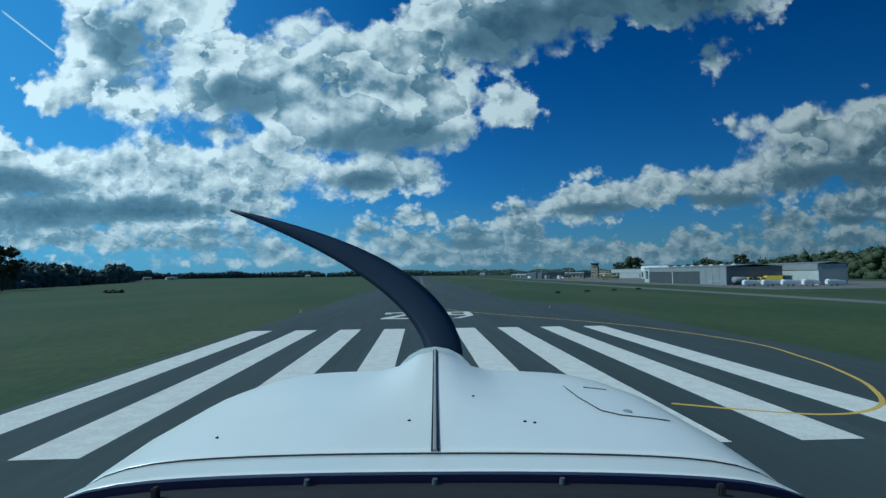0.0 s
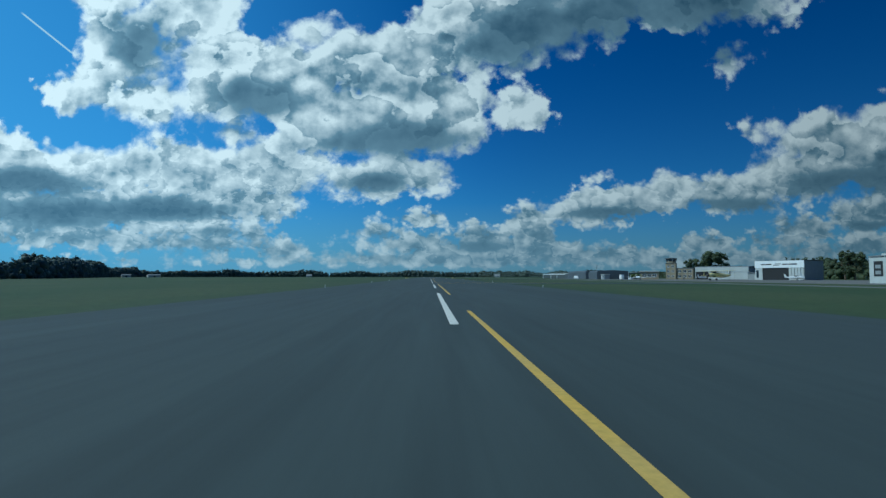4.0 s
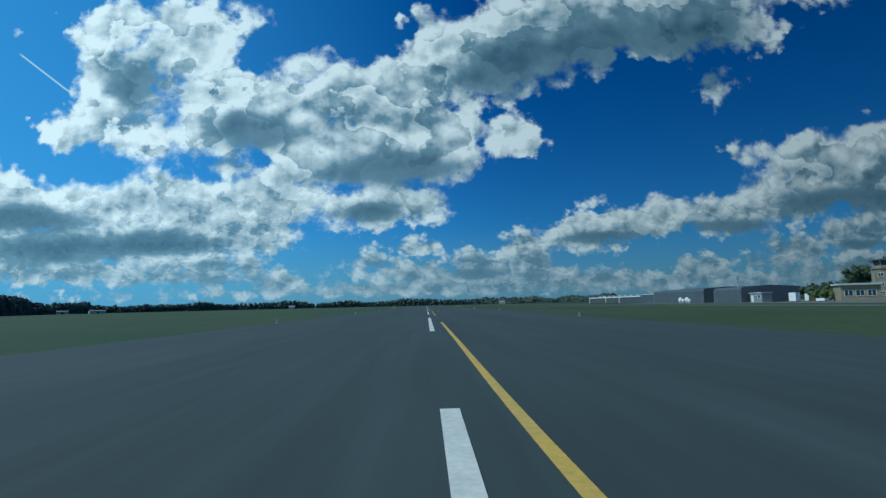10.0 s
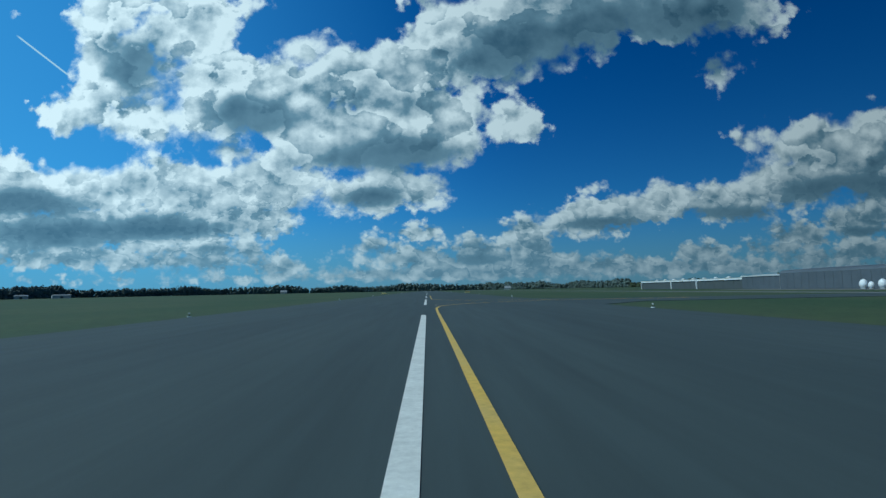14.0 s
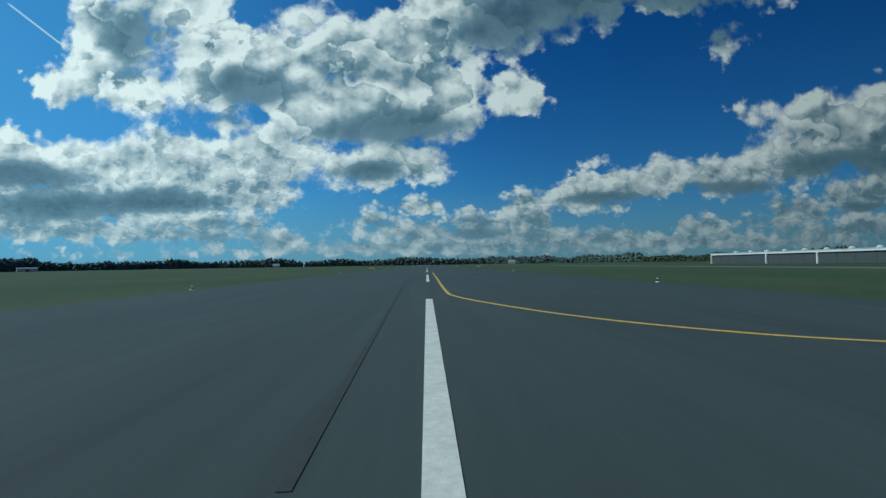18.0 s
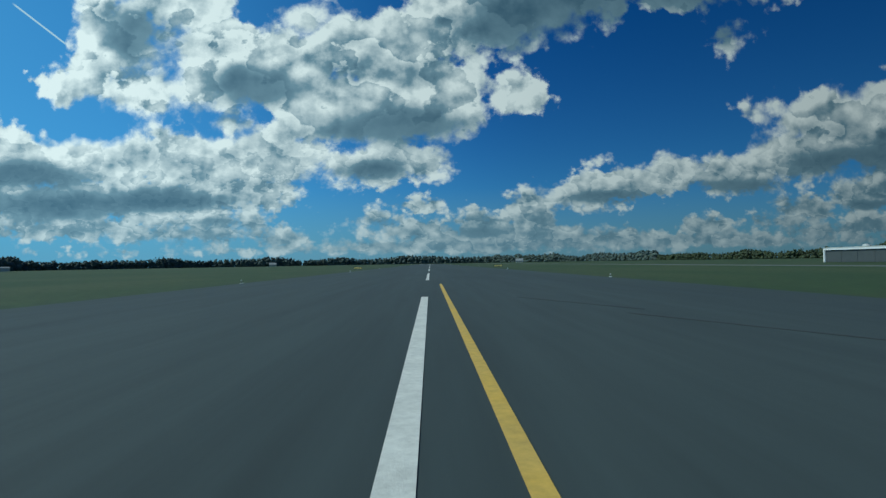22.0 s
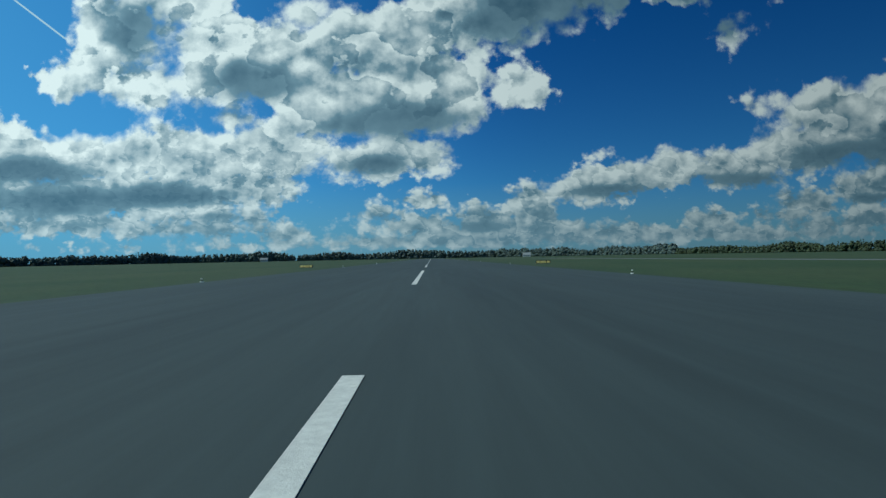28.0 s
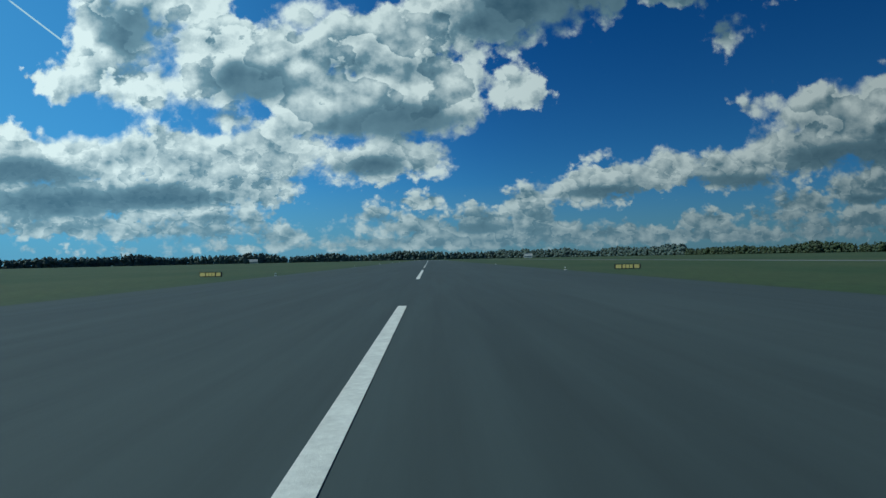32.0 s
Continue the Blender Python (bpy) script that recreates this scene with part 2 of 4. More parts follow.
    ramp.color_ramp.elements[0].color, ramp.color_ramp.elements[0].position = (0.04, 0.095, 0.165, 1), 0.0
    ramp.color_ramp.elements[1].color, ramp.color_ramp.elements[1].position = (0.74, 0.785, 0.86, 1), 1.0
    middle = ramp.color_ramp.elements.new(0.5)
    middle.color = (0.165, 0.262, 0.36, 1)
    n.put(shade, ramp.inputs[0])
    haze = n.span(sep.outputs[2], 0.0, 0.17, 0.6, 0.0)
    cloud = n.mix(haze, ramp.outputs[0], (0.15, 0.265, 0.375, 1))
    tint = n.mix(n.span(sep.outputs[2], 0.0, 0.55), (0.36, 0.84, 1.4, 1), (0.06, 0.5, 1.3, 1))
    side = n.add("ShaderNodeCombineXYZ")
    for s in side.inputs:
        n.put(n.span(sep.outputs[0], -0.7, 0.2, 1.35, 1.0), s)
    deep = n.mix(1.0, n.mix(1.0, sky.outputs[0], tint, "MULTIPLY"), side.outputs[0], "MULTIPLY")
    blue = n.mix(1.0, deep, (0.066, 0.066, 0.066, 1), "MULTIPLY")
    blue = n.mix(n.span(sep.outputs[2], 0.0, 0.14, 0.7, 0.0), blue, (0.15, 0.265, 0.4, 1))
    # brighter and paler towards the sun's side
    blue = n.mix(n.span(sep.outputs[0], -0.62, 0.1, 0.6, 0.0), blue, (0.09, 0.3, 0.55, 1))
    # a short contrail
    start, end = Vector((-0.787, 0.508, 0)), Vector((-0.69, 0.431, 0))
    run = (end - start).normalized()
    rel = n.vec("SUBTRACT", slope, tuple(start))
    forth = n.vec("DOT_PRODUCT", rel, tuple(run))
    apart = n.math("ABSOLUTE", n.vec("DOT_PRODUCT", rel, (-run.y, run.x, 0.0)))
    trail = n.math("MULTIPLY", n.span(apart, 0.0008, 0.0022, 0.6, 0.0), n.math("MULTIPLY", n.span(forth, 0.0, 0.01), n.span(forth, (end - start).length, (end - start).length + 0.01, 1.0, 0.0)))
    blue = n.mix(trail, blue, (0.6, 0.72, 0.75, 1))
    back = n.add("ShaderNodeBackground")
    whole = n.mix(cover, blue, cloud)
    dim = n.add("ShaderNodeCombineXYZ")
    for s in dim.inputs:
        n.put(n.span(sep.outputs[0], -0.5, 0.7, 1.2, 0.52), s)
    n.put(n.mix(1.0, whole, dim.outputs[0], "MULTIPLY"), back.inputs[0])
    back.inputs[1].default_value = 0.9
    n.put(back.outputs[0], n.add("ShaderNodeOutputWorld").inputs[0])


build_world()

# ---- materials ----
def material(name, colour, rough=0.8, metal=0.0, second=None, grain=0.0, grain_scale=6.0, patch=0.0, patch_scale=0.15, bump=0.0, bump_scale=40.0, each=0.0, stretch=(1, 1, 1)):
    """A procedural surface: base colour, fine grain, broad patches towards a second colour, relief, and a change from object to object."""
    m = bpy.data.materials.new(name)
    m.use_nodes = True
    n = Net(m.node_tree)
    shader = m.node_tree.nodes["Principled BSDF"]
    where = n.vec("MULTIPLY", n.add("ShaderNodeNewGeometry").outputs["Position"], stretch)
    colour = (*colour, 1)
    out = colour
    if patch:
        f = n.math("MULTIPLY", n.span(n.noise(where, patch_scale, 5.0, 0.6), 0.35, 0.65, smooth=True), patch)
        out = n.mix(f, out, (*(second or tuple(c * 0.6 for c in colour[:3])), 1))
    if grain:
        g = n.span(n.noise(where, grain_scale, 6.0, 0.65), 0.25, 0.75, 1 - grain, 1 + grain)
        both = n.add("ShaderNodeCombineXYZ")
        for s in both.inputs:
            n.put(g, s)
        out = n.mix(1.0, out, both.outputs[0], "MULTIPLY")
    if each:
        r = n.span(n.add("ShaderNodeObjectInfo").outputs["Random"], 0, 1, 1 - each, 1 + each)
        both = n.add("ShaderNodeCombineXYZ")
        for s in both.inputs:
            n.put(r, s)
        out = n.mix(1.0, out, both.outputs[0], "MULTIPLY")
    n.put(out, shader.inputs["Base Color"])
    shader.inputs["Roughness"].default_value, shader.inputs["Metallic"].default_value = rough, metal
    if bump:
        b = n.add("ShaderNodeBump")
        b.inputs["Strength"].default_value, b.inputs["Distance"].default_value = bump, 0.02
        n.put(n.noise(where, bump_scale, 4.0, 0.6), b.inputs["Height"])
        n.put(b.outputs[0], shader.inputs["Normal"])
    return m


def leaf_material(name, colour, second):
    m = bpy.data.materials.new(name)
    m.use_nodes = True
    n = Net(m.node_tree)
    shader = m.node_tree.nodes["Principled BSDF"]
    geo = n.add("ShaderNodeNewGeometry")
    mixed = n.mix(geo.outputs["Random Per Island"], (*colour, 1), (*second, 1))
    broad = n.span(n.noise(geo.outputs["Position"], 0.08, 3.0), 0.3, 0.7, 0.7, 1.3)
    both = n.add("ShaderNodeCombineXYZ")
    for s in both.inputs:
        n.put(broad, s)
    n.put(n.mix(1.0, mixed, both.outputs[0], "MULTIPLY"), shader.inputs["Base Color"])
    shader.inputs["Roughness"].default_value = 0.75
    return m


M_ASPHALT = material("asphalt", (0.045, 0.063, 0.063), 0.88, second=(0.033, 0.048, 0.049), grain=0.22, grain_scale=1.6, patch=0.8, patch_scale=0.22, bump=0.12, bump_scale=240, stretch=(1, 0.05, 1))
M_TAXI = material("taxiway_asphalt", (0.15, 0.16, 0.155), 0.88, second=(0.11, 0.12, 0.115), grain=0.3, grain_scale=3.0, patch=0.7, patch_scale=0.1, bump=0.4, bump_scale=60)
M_APRON = material("apron_concrete", (0.17, 0.17, 0.16), 0.9, second=(0.12, 0.12, 0.11), grain=0.25, grain_scale=2.0, patch=0.8, patch_scale=0.12)
M_GRASS = material("mown_grass", (0.024, 0.055, 0.013), 0.95, second=(0.05, 0.07, 0.021), grain=0.45, grain_scale=2.2, patch=0.9, patch_scale=0.05, bump=0.8, bump_scale=9, stretch=(1, 0.35, 1))
M_WHITE_LINE = material("white_marking", (0.7, 0.7, 0.64), 0.8, second=(0.5, 0.5, 0.46), grain=0.16, grain_scale=9.0, patch=0.45, patch_scale=1.6, bump=0.3, bump_scale=50)
M_YELLOW_LINE = material("yellow_marking", (0.62, 0.4, 0.07), 0.8, second=(0.5, 0.36, 0.12), grain=0.2, grain_scale=7.0, patch=0.6, patch_scale=0.5)
M_WORN_LINE = material("worn_marking", (0.13, 0.13, 0.09), 0.85, second=(0.07, 0.08, 0.07), grain=0.3, grain_scale=5.0, patch=0.8, patch_scale=0.8)
M_RUBBER = material("tyre_rubber_mark", (0.037, 0.045, 0.044), 0.9, grain=0.3, grain_scale=4.0)
M_SCUFF = material("tyre_scuff", (0.26, 0.27, 0.25), 0.9, second=(0.45, 0.45, 0.42), patch=0.8, patch_scale=3.0, grain=0.3)
M_WHITE_SHEET = material("white_sheet_metal", (0.5, 0.53, 0.52), 0.55, second=(0.4, 0.42, 0.4), grain=0.06, patch=0.5, patch_scale=0.4)
M_GREY_SHEET = material("grey_sheet_metal", (0.09, 0.11, 0.13), 0.6, second=(0.07, 0.085, 0.1), grain=0.08, patch=0.6, patch_scale=0.3)
M_DARK_DOOR = material("dark_grey_door", (0.075, 0.088, 0.092), 0.6, second=(0.06, 0.07, 0.074), grain=0.1, patch=0.5, patch_scale=0.4)
M_LIGHT_GREY = material("light_grey_sheet", (0.27, 0.295, 0.3), 0.6, second=(0.21, 0.23, 0.235), grain=0.08, patch=0.5, patch_scale=0.4)
M_ROOF = material("grey_roof", (0.2, 0.22, 0.23), 0.7, second=(0.14, 0.15, 0.16), grain=0.1, patch=0.6, patch_scale=0.3)
M_YELLOW_BRICK = material("pale_yellow_brick", (0.31, 0.265, 0.18), 0.9, second=(0.24, 0.2, 0.145), grain=0.2, grain_scale=5.0, patch=0.6, patch_scale=0.5)
# dark paint for signs and letters, and for shade painted into openings
M_DARK = material("dark_sign_and_opening_shade", (0.02, 0.022, 0.025), 0.8)
M_GLASS = material("window_glass", (0.03, 0.045, 0.06), 0.08)
M_WHITE_PAINT = material("white_paint", (0.78, 0.8, 0.8), 0.35, grain=0.03, patch=0.2, second=(0.68, 0.7, 0.7), patch_scale=0.8)
M_YELLOW_PAINT = material("yellow_paint", (0.82, 0.58, 0.07), 0.45, grain=0.05)
M_CREAM_PAINT = material("pale_yellow_paint", (0.66, 0.6, 0.3), 0.45, grain=0.05)
M_SIGN_YELLOW = material("sign_yellow", (0.87, 0.68, 0.24), 0.5, grain=0.05)
M_BLACK = material("black_rubber", (0.02, 0.02, 0.022), 0.7)
M_BARK = material("bark", (0.09, 0.07, 0.05), 0.95, grain=0.3, grain_scale=5.0, bump=0.6, bump_scale=12)
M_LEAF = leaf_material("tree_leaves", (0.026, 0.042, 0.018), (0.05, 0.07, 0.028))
# leaf colour raised and blued: a hazy veil put into the colour
M_HAZED_FOREST = leaf_material("hazed_forest_leaves", (0.056, 0.084, 0.078), (0.085, 0.118, 0.1))
M_HEDGE = leaf_material("hedge_leaves", (0.06, 0.095, 0.028), (0.1, 0.13, 0.04))

# ---- building tools ----
def finish(name, bm, mat, parent=None, label=""):
    mesh = bpy.data.meshes.new(name)
    bm.to_mesh(mesh)
    bm.free()
    for m in (mat if isinstance(mat, (list, tuple)) else [mat]):
        mesh.materials.append(m)
    ob = new(name, mesh)
    if parent is not None:
        ob.parent = parent
    if label:
        ob["label"] = label
    return ob


part = finish


def thing(name, label, category, at=(0, 0, 0), turn=0.0, group="", kind=""):
    ob = new(name)
    ob.matrix_world = pose(*at, 0, 0, turn)
    return tagged(ob, label, category, group, kind)


def add_box(bm, lo, hi, bevel=0.0):
    verts = [bm.verts.new((x, y, z)) for x in (lo[0], hi[0]) for y in (lo[1], hi[1]) for z in (lo[2], hi[2])]
    faces = [bm.faces.new([verts[i] for i in f]) for f in ((0, 1, 3, 2), (4, 6, 7, 5), (0, 4, 5, 1), (2, 3, 7, 6), (0, 2, 6, 4), (1, 5, 7, 3))]
    if bevel:
        bmesh.ops.bevel(bm, geom=list({e for f in faces for e in f.edges}), offset=bevel, segments=2, affect="EDGES")
    return bm


def box(lo, hi, bevel=0.0):
    return add_box(bmesh.new(), lo, hi, bevel)


def tube(a, b, r0, r1=None, sides=10, bm=None):
    bm = bm or bmesh.new()
    r1 = r0 if r1 is None else r1
    a, b = Vector(a), Vector(b)
    m = (b - a).to_track_quat("Z", "Y").to_matrix()
    rings = []
    for c, r in ((a, r0), (b, r1)):
        rings.append([bm.verts.new(c + m @ Vector((r * math.cos(6.28319 * i / sides), r * math.sin(6.28319 * i / sides), 0))) for i in range(sides)])
    for i in range(sides):
        j = (i + 1) % sides
        bm.faces.new((rings[0][i], rings[0][j], rings[1][j], rings[1][i]))
    bm.faces.new(rings[0][::-1])
    bm.faces.new(rings[1])
    return bm


def loft(sections, close=True, bm=None):
    """A skin over rings of points."""
    bm = bm or bmesh.new()
    rings = [[bm.verts.new(p) for p in s] for s in sections]
    k = len(rings[0])
    for r, s in zip(rings, rings[1:]):
        for i in range(k if close else k - 1):
            j = (i + 1) % k
            bm.faces.new((r[i], r[j], s[j], s[i]))
    if close:
        bm.faces.new(rings[0][::-1])
        bm.faces.new(rings[-1])
    return bm


def smooth(ob):
    for p in ob.data.polygons:
        p.use_smooth = True
    return ob


def strip(points, width, z, thick=0.006, bm=None):
    """A painted line along points on the ground."""
    bm = bm or bmesh.new()
    rows = []
    for i, p in enumerate(points):
        a, b = points[max(i - 1, 0)], points[min(i + 1, len(points) - 1)]
        d = Vector((b[0] - a[0], b[1] - a[1], 0)).normalized()
        s = Vector((-d.y, d.x, 0)) * width / 2
        c = Vector((p[0], p[1], z))
        rows.append([bm.verts.new(q) for q in (c - s, c + s, c + s + Vector((0, 0, thick)), c - s + Vector((0, 0, thick)))])
    for r, q in zip(rows, rows[1:]):
        for i in range(4):
            j = (i + 1) % 4
            bm.faces.new((r[i], r[j], q[j], q[i]))
    bm.faces.new(rows[0][::-1])
    bm.faces.new(rows[-1])
    bmesh.ops.recalc_face_normals(bm, faces=bm.faces)
    return bm


def bend(points, steps=8):
    """A smooth curve through points."""
    pts = [Vector((*p, 0)) for p in points]
    out = []
    for i in range(len(pts) - 1):
        p0, p1, p2, p3 = pts[max(i - 1, 0)], pts[i], pts[i + 1], pts[min(i + 2, len(pts) - 1)]
        for s in range(steps):
            t = s / steps
            q = 0.5 * ((2 * p1) + (p2 - p0) * t + (2 * p0 - 5 * p1 + 4 * p2 - p3) * t * t + (3 * p1 - p0 - 3 * p2 + p3) * t ** 3)
            out.append((q.x, q.y))
    return out + [tuple(points[-1])]


def slab(points, z0, z1, bm=None):
    """A flat slab with the outline given, counter-clockwise."""
    bm = bm or bmesh.new()
    lo, hi = [[bm.verts.new((x, y, z)) for x, y in points] for z in (z0, z1)]
    bm.faces.new(lo[::-1])
    bm.faces.new(hi)
    for i in range(len(points)):
        j = (i + 1) % len(points)
        bm.faces.new((lo[i], lo[j], hi[j], hi[i]))
    return bm


# ---- ground, runway, markings ----
def build_ground():
    bm = bmesh.new()
    xs = [-4500, -2000, -900, -400, -200, -80, -15, 15, 60, 120, 250, 500, 1000, 2000, 4500]
    ys = [-4500, -1500, -400, -100, 0, 100, 200, 300, 400, 500, 600, 800, 1000, 1300, 1700, 2400, 4700]
    grid = [[bm.verts.new((x, y, -0.05)) for x in xs] for y in ys]
    for r, s in zip(grid, grid[1:]):
        for i in range(len(xs) - 1):
            bm.faces.new((r[i], r[i + 1], s[i + 1], s[i]))
    tagged(finish("ground", bm, M_GRASS), "flat mown airfield grass, green with straw patches", "grass", kind="structure")
    runway = [(-15, -60), (15, -60), (15, -12), (21.5, -9), (21.5, 52), (15, 62), (15, 1230), (-15, 1230)]
    tagged(finish("runway", slab(runway, -0.3, 0.0), M_ASPHALT), "worn dark grey asphalt runway with painted markings", "runway", kind="structure")
    taxi = bmesh.new()
    slab([(60, -60), (65, -60), (65, 1200), (60, 1200)], -0.3, -0.012, taxi)
    tagged(finish("taxiway", taxi, M_TAXI), "pale grey paved taxiway beside the runway", "taxiway", kind="structure")
    for k, (y0, y1) in enumerate(((198, 214), (360, 376))):
        tagged(finish("taxiway_exit", slab([(15, y0 - 8), (22, y0), (60, y0), (60, y1), (22, y1), (15, y1 + 8)], -0.3, -0.016), M_ASPHALT), "grey asphalt exit from the runway to the taxiway", "taxiway", kind="structure")
    tagged(finish("apron", slab([(84, 100), (180, 100), (180, 462), (84, 462)], -0.3, -0.02), M_APRON), "pale concrete apron in front of the hangars", "apron", kind="structure")


LINE_Z = 0.003


def build_markings():
    group = "runway threshold stripes"
    stripe = tagged(finish("threshold_stripe", box((0, 0, 0), (1.71, 29.9, 0.007)), M_WHITE_LINE), "long white painted threshold stripe on the asphalt", "road marking", group)
    for k in range(8):
        x = 2.02 + (k - 4) * 3.6 if k >= 4 else -(2.02 + (3 - k) * 3.6 + 1.71)
        m = pose(x, -8.73, LINE_Z)
        if k == 0:
            stripe.matrix_world = m
        else:
            copy_thing(stripe, m)
        copy_thing(stripe, pose(x, 1170, LINE_Z))
    dash = tagged(finish("centreline_dash", box((-0.135, 0, 0), (0.135, 29.8, 0.007)), M_WHITE_LINE), "white painted runway centreline dash", "road marking", "runway centreline dashes")
    dash.matrix_world = pose(0, 53.5, LINE_Z)
    for k in range(1, 22):
        copy_thing(dash, pose(0, 53.5 + 51.1 * k, LINE_Z))
    # the runway number
    two = bmesh.new()
    y0, h, x0, w, s = 30.9, 9.0, -4.8, 3.0, 0.78
    for pts in ([(x0, y0), (x0 + w, y0), (x0 + w, y0 + 1.1), (x0 + 1.15, y0 + 1.1), (x0, y0 + 1.1)],
                [(x0, y0 + 1.1), (x0 + 1.15, y0 + 1.1), (x0 + w, y0 + 5.9), (x0 + w, y0 + h - 1.1), (x0 + w - s, y0 + h - 1.1), (x0 + w - s, y0 + 6.1)],
                [(x0, y0 + h - 1.1), (x0 + w, y0 + h - 1.1), (x0 + w, y0 + h), (x0, y0 + h)],
                [(x0, y0 + h - 2.6), (x0 + s, y0 + h - 2.6), (x0 + s, y0 + h - 1.1), (x0, y0 + h - 1.1)]):
        slab(pts, LINE_Z, LINE_Z + 0.007, two)
    tagged(finish("runway_digit_two", two, M_WHITE_LINE), "white painted runway number 2", "road marking", "runway number")
    nine = bmesh.new()
    x0 = 2.0
    for pts in ([(x0, y0 + 4.2), (x0 + w - s, y0 + 4.2), (x0 + w - s, y0 + 5.2), (x0, y0 + 5.2)],
                [(x0, y0 + h - 1.1), (x0 + w, y0 + h - 1.1), (x0 + w, y0 + h), (x0, y0 + h)],
                [(x0, y0 + 5.2), (x0 + s, y0 + 5.2), (x0 + s, y0 + h - 1.1), (x0, y0 + h - 1.1)],
                [(x0 + w - s, y0 + 3.4), (x0 + w, y0 + 3.4), (x0 + w, y0 + h - 1.1), (x0 + w - s, y0 + h - 1.1)],
                [(x0 + 0.5, y0), (x0 + 1.3, y0), (x0 + w, y0 + 3.4), (x0 + w - s, y0 + 3.4), (x0 + w - s - 0.1, y0 + 3.0)]):
        slab(pts, LINE_Z, LINE_Z + 0.007, nine)
    tagged(finish("runway_digit_nine", nine, M_WHITE_LINE), "white painted runway number 9", "road marking", "runway number")
    lines = [
        bend([(0.9, 111), (0.9, 60), (1.6, 48), (5.8, 38), (16.1, 22.4), (19.6, 10.6), (18.8, 3.7), (17.6, -0.1), (16.3, -2.9), (14.2, -5.6), (11.5, -6.4), (7.7, -4.7)]),
        bend([(0.9, 131), (0.9, 160), (0.9, 187), (1.5, 193), (2.7, 196.8), (3.8, 199.5), (5.2, 202.1), (6.8, 204.1), (9.0, 206.2), (12.6, 208.3), (18, 209.6), (32, 211)]),
        bend([(32, 213), (20, 213.4), (11, 214), (7.5, 214.8), (5.2, 215.9), (3.5, 217.9), (2.2, 220.6), (1.3, 225.2), (0.9, 233), (0.9, 252), (0.9, 272)]),
        bend([(0.9, 299), (0.9, 325), (0.9, 347), (1.1, 352), (1.45, 355.2), (1.95, 357), (2.9, 359.3), (4.15, 361.6), (5.15, 363.2), (7.7, 365.7), (11, 367.8), (15.5, 369.2), (32, 371)]),
        bend([(32, 369), (22, 371), (16.3, 372.8), (11.8, 374.8), (7.7, 377.1), (5.8, 378.8), (3.9, 382), (2.3, 386.6), (1.15, 391.5), (0.9, 397), (0.9, 420), (0.9, 454)]),
    ]
    for pts in lines:
        tagged(finish("taxi_line", strip(pts, 0.17, LINE_Z + 0.002), M_YELLOW_LINE), "yellow painted taxi guide line on the asphalt", "road marking", "taxi guide lines")
    for pts in (bend([(2.6, 193), (3.9, 197.5), (5.0, 199.8), (6.4, 201.8), (8.6, 203.8), (11, 205.2)]), bend([(1.0, 354.5), (1.1, 360.6), (1.9, 364.4), (3.0, 366.9), (4.6, 368.9), (6, 370.3)])):
        tagged(finish("worn_taxi_line", strip(pts, 0.17, LINE_Z), M_WORN_LINE), "faded old taxi guide line, nearly worn away", "road marking", "worn guide lines")
    for a, b in (((-2.0, 417), (-1.0, 372)), ((-2.6, 66), (-1.9, 60)), ((3.6, 440), (6.2, 434)), ((1.8, 700), (2.6, 640)), ((-6, 60), (-2.4, 74)), ((-5.4, 12), (-5.0, 4)), ((5.4, 433), (9.5, 424))):
        tagged(finish("tyre_mark", strip([a, b], 0.1, LINE_Z + 0.001, 0.004), M_RUBBER), "dark rubber tyre mark on the asphalt", "tyre mark", "tyre marks")

    for pts in ([(-5.5, 14.1), (-6.3, 15.6), (-7.0, 17.0)], [(-6.0, 16.2), (-7.0, 18.1)]):
        tagged(finish("tyre_scuff", strip(bend(pts), 0.05, LINE_Z + 0.008, 0.003), M_SCUFF), "thin grey tyre scuff across a white threshold stripe", "tyre mark", "tyre scuffs")


build_ground()
build_markings()

# ---- buildings ----
# every building's front runs along its own +x, its depth along +y
def panel_row(name, parent, x0, x1, count, z0, z1, mat, y=-0.06, thick=0.06, gap=0.03, label=""):
    step = (x1 - x0) / count
    for k in range(count):
        part(name, box((x0 + k * step + gap / 2, y, z0), (x0 + (k + 1) * step - gap / 2, y + thick, z1), 0.01), mat, parent, label)


def hall(parent, length, depth, height, wall, roof, pitch=0.6):
    """Walls and a low roof of a hall; the wall is a shell with thickness."""
    part("wall", box((0, 0.02, -0.3), (length, depth, height)), wall, parent)
    prof = [(-0.3, height), (depth / 2, height + pitch), (depth + 0.3, height), (depth + 0.3, height + 0.22), (depth / 2, height + pitch + 0.22), (-0.3, height + 0.22)]
    bm = loft([[(-0.25, y, z) for y, z in prof], [(length + 0.25, y, z) for y, z in prof]])
    bmesh.ops.recalc_face_normals(bm, faces=bm.faces)
    part("roof", bm, roof, parent)


def dome(parent, x, y, z, r=0.9):
    bm = bmesh.new()
    bmesh.ops.create_icosphere(bm, subdivisions=2, radius=r, matrix=Matrix.Translation((x, y, z)) @ Matrix.Diagonal((1, 1, 0.7, 1)))
    smooth(part("skylight_dome", bm, M_WHITE_SHEET, parent, "white plastic skylight dome"))


def door_leaf(parent, x0, x1, z1, mat, name="sliding_door", y=-0.1):
    leaf = part(name, box((x0, y, 0.03), (x1, y + 0.08, z1), 0.01), mat, parent)
    n = max(2, int((x1 - x0) / 2.2))
    for k in range(n):
        x = x0 + (k + 0.5) * (x1 - x0) / n
        part("rib", box((x - 0.05, y - 0.03, 0.05), (x + 0.05, y, z1 - 0.05)), mat, leaf)


